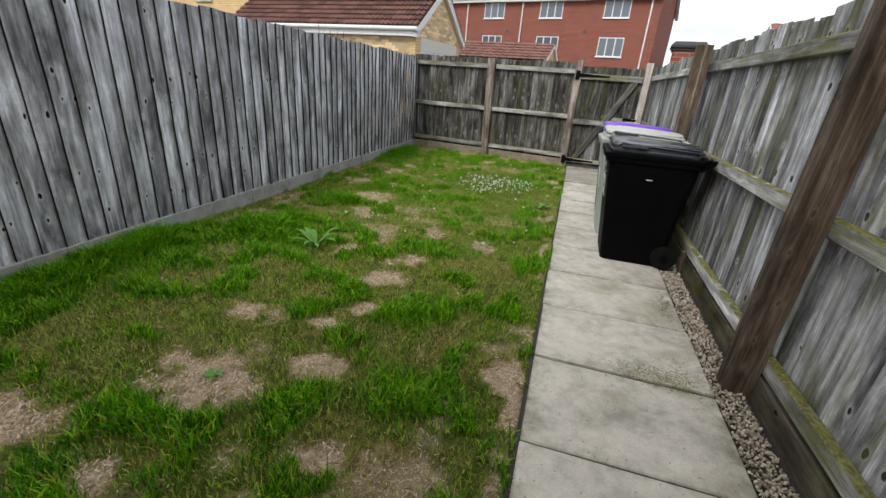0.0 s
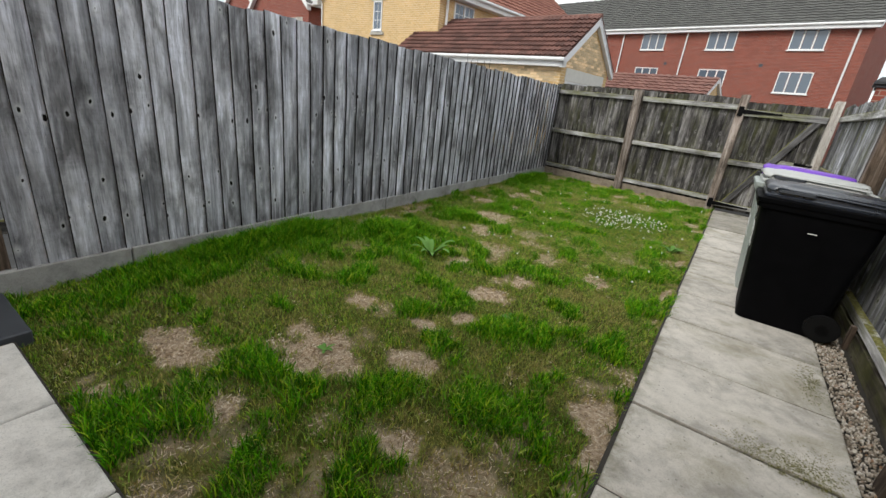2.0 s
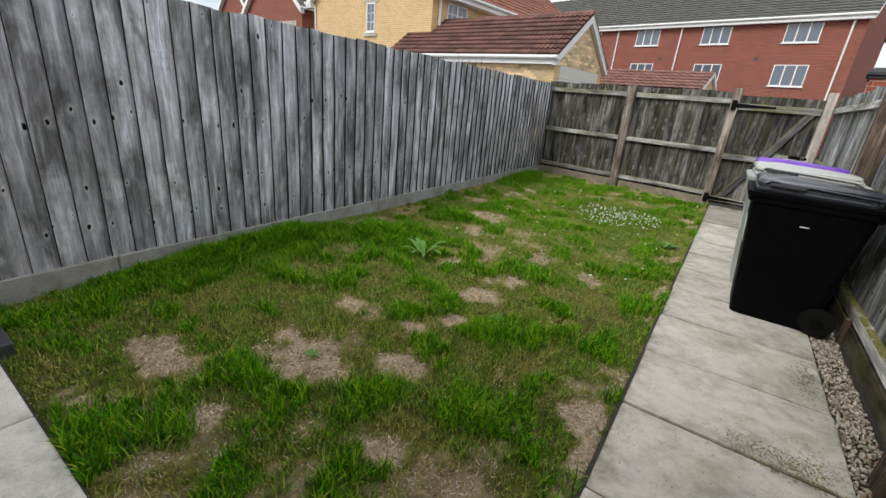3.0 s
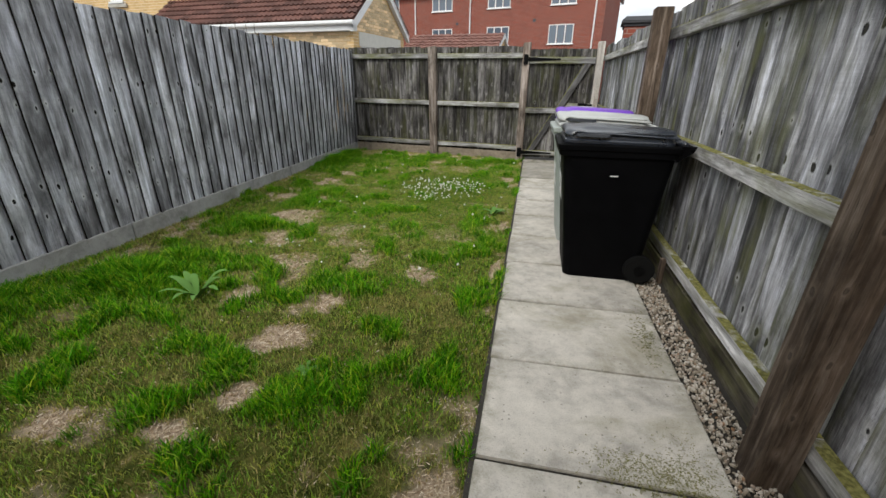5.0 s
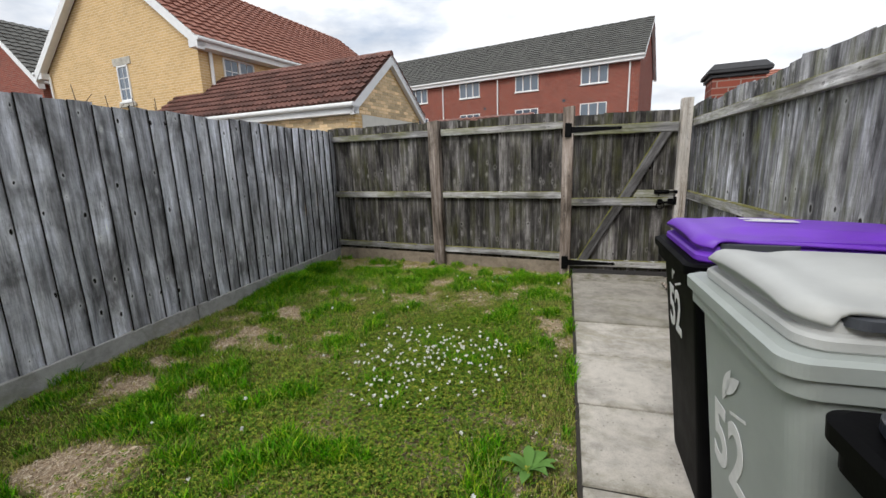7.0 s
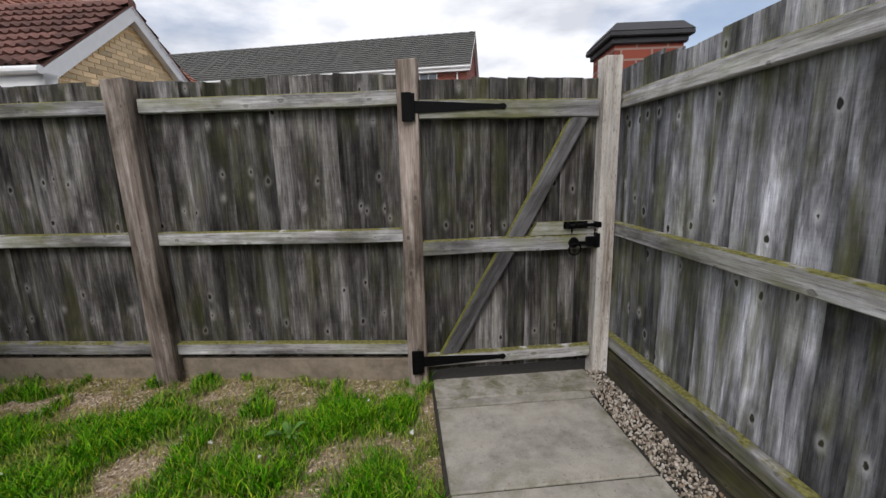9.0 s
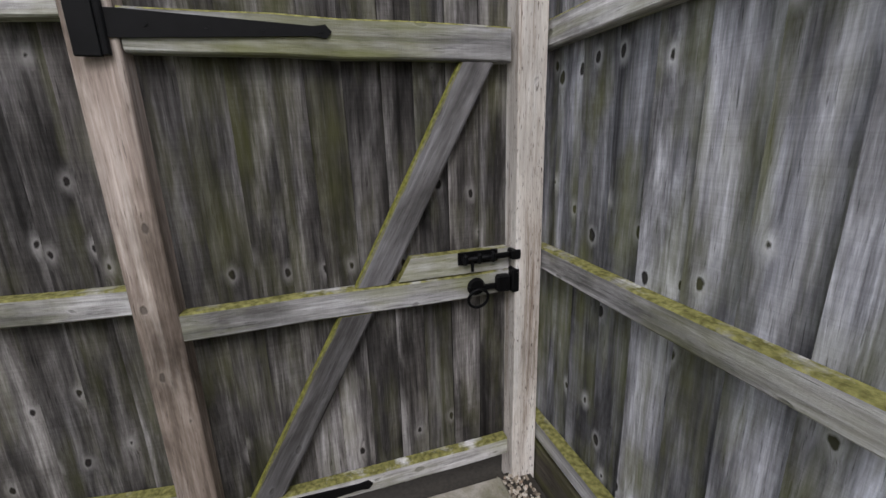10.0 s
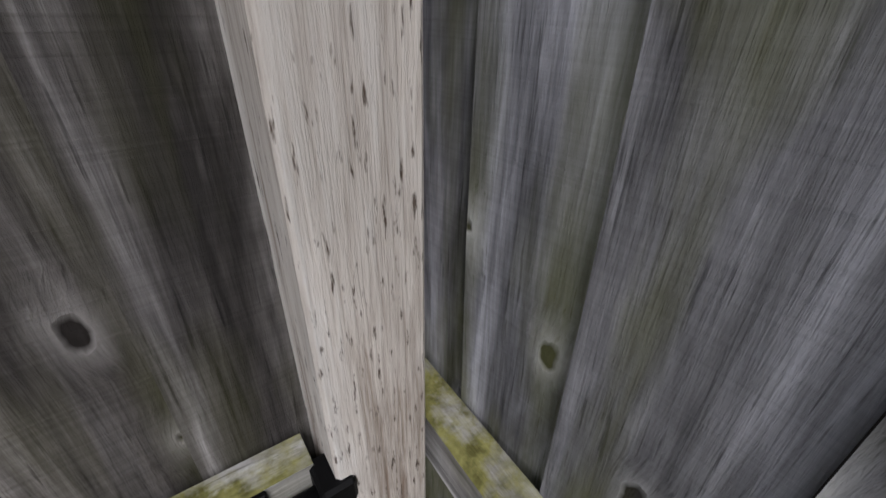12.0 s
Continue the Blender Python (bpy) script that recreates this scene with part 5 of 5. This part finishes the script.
def grass():
    n = 520000
    x, y = rng.uniform(LX0, LX1, n), rng.uniform(LY0, LY1, n)
    bare, tall = field(x, y)
    clump = np.clip(vnoise(x, y, 0.11, 14) * 1.5 - 0.25, 0, 1)
    keep = rng.random(n) < np.clip(1.0 - 1.0 * bare, 0.05, 1) * (0.55 + 0.45 * clump) * np.clip(0.8 + tall, 0, 1)
    cl = ((x - CLOVER[0]) / CLOVER[2]) ** 2 + ((y - CLOVER[1]) / CLOVER[3]) ** 2
    keep &= rng.random(n) < np.where(cl < 1.6, 0.55, 1.0)
    x, y, bare, tall, clump = x[keep], y[keep], bare[keep], tall[keep], clump[keep]
    # thick tufts
    pick = rng.choice(len(TUFTS), 70000, p=np.array([t[2] * t[3] for t in TUFTS]) / sum(t[2] * t[3] for t in TUFTS))
    tf = np.array(TUFTS)[pick]
    tx, ty = tf[:, 0] + rng.normal(0, 0.5, 70000) * tf[:, 2], tf[:, 1] + rng.normal(0, 0.5, 70000) * tf[:, 3]
    ok = (tx > LX0 + 0.03) & (tx < LX1 - 0.02) & (ty > LY0 + 0.02)
    tx, ty = tx[ok], ty[ok]
    tb, tt = field(tx, ty)
    ok = rng.random(len(tx)) < np.clip(tt * 1.3, 0, 1)
    x, y, bare, tall = np.append(x, tx[ok]), np.append(y, ty[ok]), np.append(bare, tb[ok]), np.append(tall, tt[ok])
    clump = np.append(clump, np.full(ok.sum(), 0.9))
    n = len(x)
    h = (0.010 + 0.022 * rng.random(n) + 0.010 * clump + 0.15 * tall * rng.uniform(0.35, 1, n)) * (1 - 0.4 * bare)
    w = rng.uniform(0.0014, 0.0030, n) * (1 + 0.5 * tall)
    a = rng.uniform(0, 2 * np.pi, n)
    lean = rng.uniform(0.15, 0.95, n) * h
    la = rng.uniform(0, 2 * np.pi, n)
    z = lawn_z(x, y)
    ca, sa = np.cos(a) * w, np.sin(a) * w
    lx, ly = np.cos(la) * lean, np.sin(la) * lean
    v = np.empty((n, 5, 3))
    v[:, 0] = np.stack([x - ca, y - sa, z], -1)
    v[:, 1] = np.stack([x + ca, y + sa, z], -1)
    v[:, 2] = np.stack([x + 0.8 * ca + 0.35 * lx, y + 0.8 * sa + 0.35 * ly, z + 0.6 * h], -1)
    v[:, 3] = np.stack([x - 0.8 * ca + 0.35 * lx, y - 0.8 * sa + 0.35 * ly, z + 0.6 * h], -1)
    v[:, 4] = np.stack([x + lx, y + ly, z + h * 0.95], -1)
    me = bpy.data.meshes.new("grass")
    me.vertices.add(5 * n)
    me.vertices.foreach_set("co", v.astype(np.float32).ravel())
    base = 5 * np.arange(n)
    loops = np.empty((n, 7), np.int32)
    loops[:, 0], loops[:, 1], loops[:, 2], loops[:, 3] = base, base + 1, base + 2, base + 3
    loops[:, 4], loops[:, 5], loops[:, 6] = base + 3, base + 2, base + 4
    me.loops.add(7 * n)
    me.loops.foreach_set("vertex_index", loops.ravel())
    me.polygons.add(2 * n)
    starts = np.stack([7 * np.arange(n), 7 * np.arange(n) + 4], -1).astype(np.int32)
    me.polygons.foreach_set("loop_start", starts.ravel())
    me.update(calc_edges=True)
    dry = np.clip(0.75 * bare + 0.7 * rng.random(n) ** 5 + 0.34 * (1 - clump) * vnoise(x, y, 0.5, 15) + 0.52 * np.clip(1 - tall * 5, 0, 1) * np.clip(vnoise(x, y, 0.24, 16) + 0.5 * vnoise(x, y, 0.08, 17) - 0.42, 0, 0.8) - 0.8 * tall, 0, 0.95)
    me.attributes.new("dry", "FLOAT", "POINT").data.foreach_set("value", np.repeat(dry, 5).astype(np.float32))
    me.materials.append(MAT_GRASS)
    me.validate()
    tagged(new("grass", me), "patchy green grass with longer tufts by the fence", "grass", kind="stuff")


grass()


def thatch():
    """Dead straw lying on the bare ground."""
    n = 420000
    x, y = rng.uniform(LX0, LX1, n), rng.uniform(LY0, LY1, n)
    bare, tall = field(x, y)
    k = rng.random(n) < np.clip(bare * 1.1, 0.05, 1) * (1 - np.clip(tall * 2, 0, 0.9))
    x, y = x[k], y[k]
    n = len(x)
    a, ln, w = rng.uniform(0, 2 * np.pi, n), rng.uniform(0.008, 0.028, n), rng.uniform(0.0007, 0.0016, n)
    z = lawn_z(x, y) - 0.004 + rng.uniform(0, 0.009, n)
    c, s_ = np.cos(a), np.sin(a)
    v = np.empty((n, 4, 3))
    for i, (u, t) in enumerate(((-0.5, -1), (-0.5, 1), (0.5, 1), (0.5, -1))):
        v[:, i] = np.stack([x + c * ln * u - s_ * w * t, y + s_ * ln * u + c * w * t, z + (0.5 + u) * rng.uniform(0, 0.008, n) * 0.9 + 0.001 * t], -1)
    me = bpy.data.meshes.new("thatch")
    me.vertices.add(4 * n)
    me.vertices.foreach_set("co", v.astype(np.float32).ravel())
    me.loops.add(4 * n)
    me.loops.foreach_set("vertex_index", np.arange(4 * n, dtype=np.int32))
    me.polygons.add(n)
    me.polygons.foreach_set("loop_start", (4 * np.arange(n)).astype(np.int32))
    me.update(calc_edges=True)
    me.materials.append(MAT_THATCH)
    me.validate()
    tagged(new("thatch", me), "dead straw-coloured grass litter on bare patches", "dead grass", kind="stuff")


thatch()


def leaf_cloud(name, pts, radius, mat, label, category, petals=3, rr=random.Random(3)):
    """Many small flat leaves, joined."""
    verts, faces = [], []
    for x, y, z in pts:
        a0 = rr.uniform(0, 6.28)
        tx, ty = rr.uniform(-0.35, 0.35), rr.uniform(-0.35, 0.35)
        for k in range(petals):
            a = a0 + 2 * math.pi * k / petals
            r = radius * rr.uniform(0.7, 1.2)
            c, s = math.cos(a), math.sin(a)
            i = len(verts)
            for u, v in ((0, 0), (0.6, 0.42), (1.0, 0.28), (1.0, -0.28), (0.6, -0.42)):
                px, py = r * (u * c - v * s), r * (u * s + v * c)
                verts.append((x + px, y + py, z + tx * px + ty * py + 0.1 * r * u))
            faces.append((i, i + 4, i + 3, i + 2, i + 1))
    me = bpy.data.meshes.new(name)
    me.from_pydata(verts, [], faces)
    me.materials.append(mat)
    return tagged(new(name, me), label, category, kind="stuff")


r3 = random.Random(8)
pts = []
for _ in range(26000):
    if r3.random() < 0.30:
        x, y = r3.gauss(CLOVER[0], CLOVER[2] * 0.62), r3.gauss(CLOVER[1], CLOVER[3] * 0.62)
    else:
        x, y = r3.triangular(-2.3, 0.0, -0.9), r3.triangular(1.8, 6.4, 3.6)
    if LX0 + 0.1 < x < LX1 - 0.03 and LY0 < y < 7.2:
        pts.append((x, y, LAWN_Z + r3.uniform(0.008, 0.036)))
leaf_cloud("clover", pts, 0.011, MAT_CLOVER, "low white clover leaves spreading in the lawn", "clover")


def flowers():
    verts, faces = [], []
    for k in range(270):
        if k < 225:
            a, q = r3.uniform(0, 6.283), r3.random() ** 0.75
            x, y = CLOVER[0] + 0.02 + q * CLOVER[2] * math.cos(a), CLOVER[1] + q * CLOVER[3] * math.sin(a) - 0.08
        else:
            x, y = r3.uniform(-2.2, -0.1), r3.uniform(2.0, 6.8)
        z, r = LAWN_Z + r3.uniform(0.05, 0.085), r3.uniform(0.008, 0.0135)
        for _ in range(12):
            d = Vector((r3.gauss(0, 1), r3.gauss(0, 1), r3.gauss(0.4, 0.8))).normalized()
            s = d.orthogonal().normalized() * r * 0.45
            t = d.cross(s).normalized() * r * 0.45
            c = Vector((x, y, z))
            i = len(verts)
            verts += [tuple(c + d * r * 0.2 + s), tuple(c + d * r * 0.2 + t - s * 0.4), tuple(c + d * r * 0.2 - t - s * 0.4), tuple(c + d * r * 1.1)]
            faces += [(i, i + 1, i + 3), (i + 1, i + 2, i + 3), (i + 2, i, i + 3)]
    me = bpy.data.meshes.new("clover_flowers")
    me.from_pydata(verts, [], faces)
    me.materials.append(MAT_FLOWER)
    tagged(new("clover_flowers", me), "white clover flower heads in a round patch", "flowers", kind="stuff")


flowers()


def weed(x, y, n, length, width, label, seed, upright=0.5):
    w = thing("weed", label, "weed", pose(x, y, LAWN_Z))
    r = random.Random(seed)
    for k in range(n):
        a = 360 * k / n + r.uniform(-25, 25)
        l, wd, up = length * r.uniform(0.65, 1.1), width * r.uniform(0.8, 1.2), upright * r.uniform(0.6, 1.3)
        bm = bmesh.new()
        rows = []
        for i in range(8):
            t = i / 7
            half = wd * math.sin(math.pi * min(1, 0.10 + 0.9 * t)) ** 0.8 * (0.6 + 0.4 * math.sin(9 * t + k) * 0.3 + 0.2)
            zc = l * up * math.sin(math.pi * 0.62 * t) * 0.9
            xc = l * t
            rows.append([bm.verts.new((xc, -half, zc + 0.25 * half)), bm.verts.new((xc, 0, zc)), bm.verts.new((xc, half, zc + 0.25 * half))])
        for p, q in zip(rows, rows[1:]):
            bm.faces.new((p[0], p[1], q[1], q[0]))
            bm.faces.new((p[1], p[2], q[2], q[1]))
        part("leaf", bm, MAT_WEED, w, smooth=True, at=pose(0, 0, 0.005, 0, 0, a))
    return w


weed(-1.88, 1.46, 9, 0.24, 0.026, "broad-leaved dock weed standing in the lawn", 1, 0.75)
weed(-0.21, 3.70, 11, 0.12, 0.026, "pale green broad-leaved weed beside the path", 2, 0.5)
weed(-1.15, 3.1, 7, 0.07, 0.012, "small dandelion rosette in the lawn", 3, 0.4)
weed(-0.75, 6.55, 8, 0.11, 0.018, "thistle-like weed near the end fence", 4, 0.7)
weed(-1.42, -0.12, 6, 0.06, 0.013, "small green weed on a bare patch", 5, 0.4)
weed(-0.85, 0.95, 7, 0.06, 0.012, "small dandelion rosette in the lawn", 6, 0.4)

# ---- gravel strip ----
def pebbles():
    r = random.Random(21)
    t = (1 + 5 ** 0.5) / 2
    ico = [Vector(p).normalized() for p in ((-1, t, 0), (1, t, 0), (-1, -t, 0), (1, -t, 0), (0, -1, t), (0, 1, t), (0, -1, -t), (0, 1, -t), (t, 0, -1), (t, 0, 1), (-t, 0, -1), (-t, 0, 1))]
    tri = ((0, 11, 5), (0, 5, 1), (0, 1, 7), (0, 7, 10), (0, 10, 11), (1, 5, 9), (5, 11, 4), (11, 10, 2), (10, 7, 6), (7, 1, 8), (3, 9, 4), (3, 4, 2), (3, 2, 6), (3, 6, 8), (3, 8, 9), (4, 9, 5), (2, 4, 11), (6, 2, 10), (8, 6, 7), (9, 8, 1))
    verts, faces = [], []
    for _ in range(13000):
        y = r.uniform(-2.6, 6.98)
        x = r.uniform(0.893, 1.03 + 0.005 * y)
        s = r.uniform(0.004, 0.0095)
        e = Euler((r.uniform(0, 6), r.uniform(0, 6), r.uniform(0, 6))).to_matrix()
        i = len(verts)
        sc = Vector((r.uniform(0.8, 1.5), r.uniform(0.7, 1.1), r.uniform(0.5, 0.8))) * s
        for p in ico:
            q = e @ Vector((p.x * sc.x, p.y * sc.y, p.z * sc.z))
            verts.append((x + q.x, y + q.y, -0.022 + r.uniform(-0.001, 0.001) + q.z + (i % 97) * 0.00012))
        faces += [(i + a, i + b_, i + c) for a, b_, c in tri]
    me = bpy.data.meshes.new("gravel")
    me.from_pydata(verts, [], faces)
    me.materials.append(MAT_PEBBLE)
    tagged(new("gravel", me), "buff and white gravel strip between path and fence", "gravel", kind="stuff")


pebbles()
tagged(part("gravel_bed", box(0.886, 1.09, -2.9, 7.0, -0.15, -0.026), MAT_JOINT), "dark earth under the gravel strip", "ground", kind="structure")

# ---- path and patio slabs ----
tagged(part("path_bed", box(-0.01, 0.884, -2.9, 6.88, -0.15, -0.012), MAT_JOINT), "dark sand bed under the path slabs", "ground", kind="structure")
path = thing("path", "concrete slab path with dark joints and green staining", "path", pose(0, 0, 0), kind="structure")


def slab(w, d, seed, mat=MAT_SLAB):
    r = random.Random(seed)
    bm = box(0.006, w - 0.006, 0.006, d - 0.006, -0.045, 0.0, 0.006)
    for v in bm.verts:
        v.co.x += r.uniform(-0.0025, 0.0025)
        v.co.y += r.uniform(-0.003, 0.003)
    return mesh_of("slab", bm, mat)


kinds = [slab(0.885, S, k) for k in range(5)]
damp_kinds = [slab(0.885, S, k, MAT_SLAB_DAMP) for k in range(5)]
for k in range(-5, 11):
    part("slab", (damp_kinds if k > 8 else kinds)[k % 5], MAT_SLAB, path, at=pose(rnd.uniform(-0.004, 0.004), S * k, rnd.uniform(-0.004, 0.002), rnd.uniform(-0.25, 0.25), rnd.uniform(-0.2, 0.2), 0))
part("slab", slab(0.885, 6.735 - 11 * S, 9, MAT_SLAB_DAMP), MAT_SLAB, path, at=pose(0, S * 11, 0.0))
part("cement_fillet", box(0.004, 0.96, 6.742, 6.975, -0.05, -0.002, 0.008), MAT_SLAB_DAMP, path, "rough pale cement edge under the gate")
patio = thing("patio", "pale concrete patio slabs at the house end", "patio", pose(-2.45, -1.11, 0), kind="structure")
pk = [mesh_of("slab", box(0.004, 0.60, -0.60, -0.004, -0.045, 0.0, 0.006), MAT_PATIO) for k in range(2)]
for i, j in itertools.product(range(4), range(3)):
    part("slab", pk[(i + j) % 2], MAT_PATIO, patio, at=pose(i * 0.605, -j * 0.605, rnd.uniform(-0.003, 0.003), 0, 0, 0))
tagged(part("patio_bed", box(-3.1, -0.012, -3.0, -1.105, -0.15, -0.012), MAT_JOINT), "dark sand bed under the patio", "ground", kind="structure")
tagged(part("slate_edging", box(-3.02, -2.47, -1.22, -1.04, -0.10, 0.02, 0.006), MAT_SLATE), "dark slate edging slab beside the patio", "edging", kind="structure")

# moss on the slab beside the leaning post, and on the edge by the bins
rm = random.Random(17)
pts = []
for cx, cy, sx, sy, n in ((0.66, 0.67, 0.12, 0.045, 1500), (0.76, 0.74, 0.05, 0.09, 500), (0.80, 1.55, 0.035, 0.14, 350)):
    for _ in range(n):
        x, y = rm.gauss(cx, sx), rm.gauss(cy, sy)
        if 0.02 < x < 0.87:
            pts.append((x, y, 0.0015 + rm.uniform(0, 0.002)))
leaf_cloud("moss", pts, 0.0045, MAT_MOSS, "thin olive moss on the concrete path slabs", "moss")
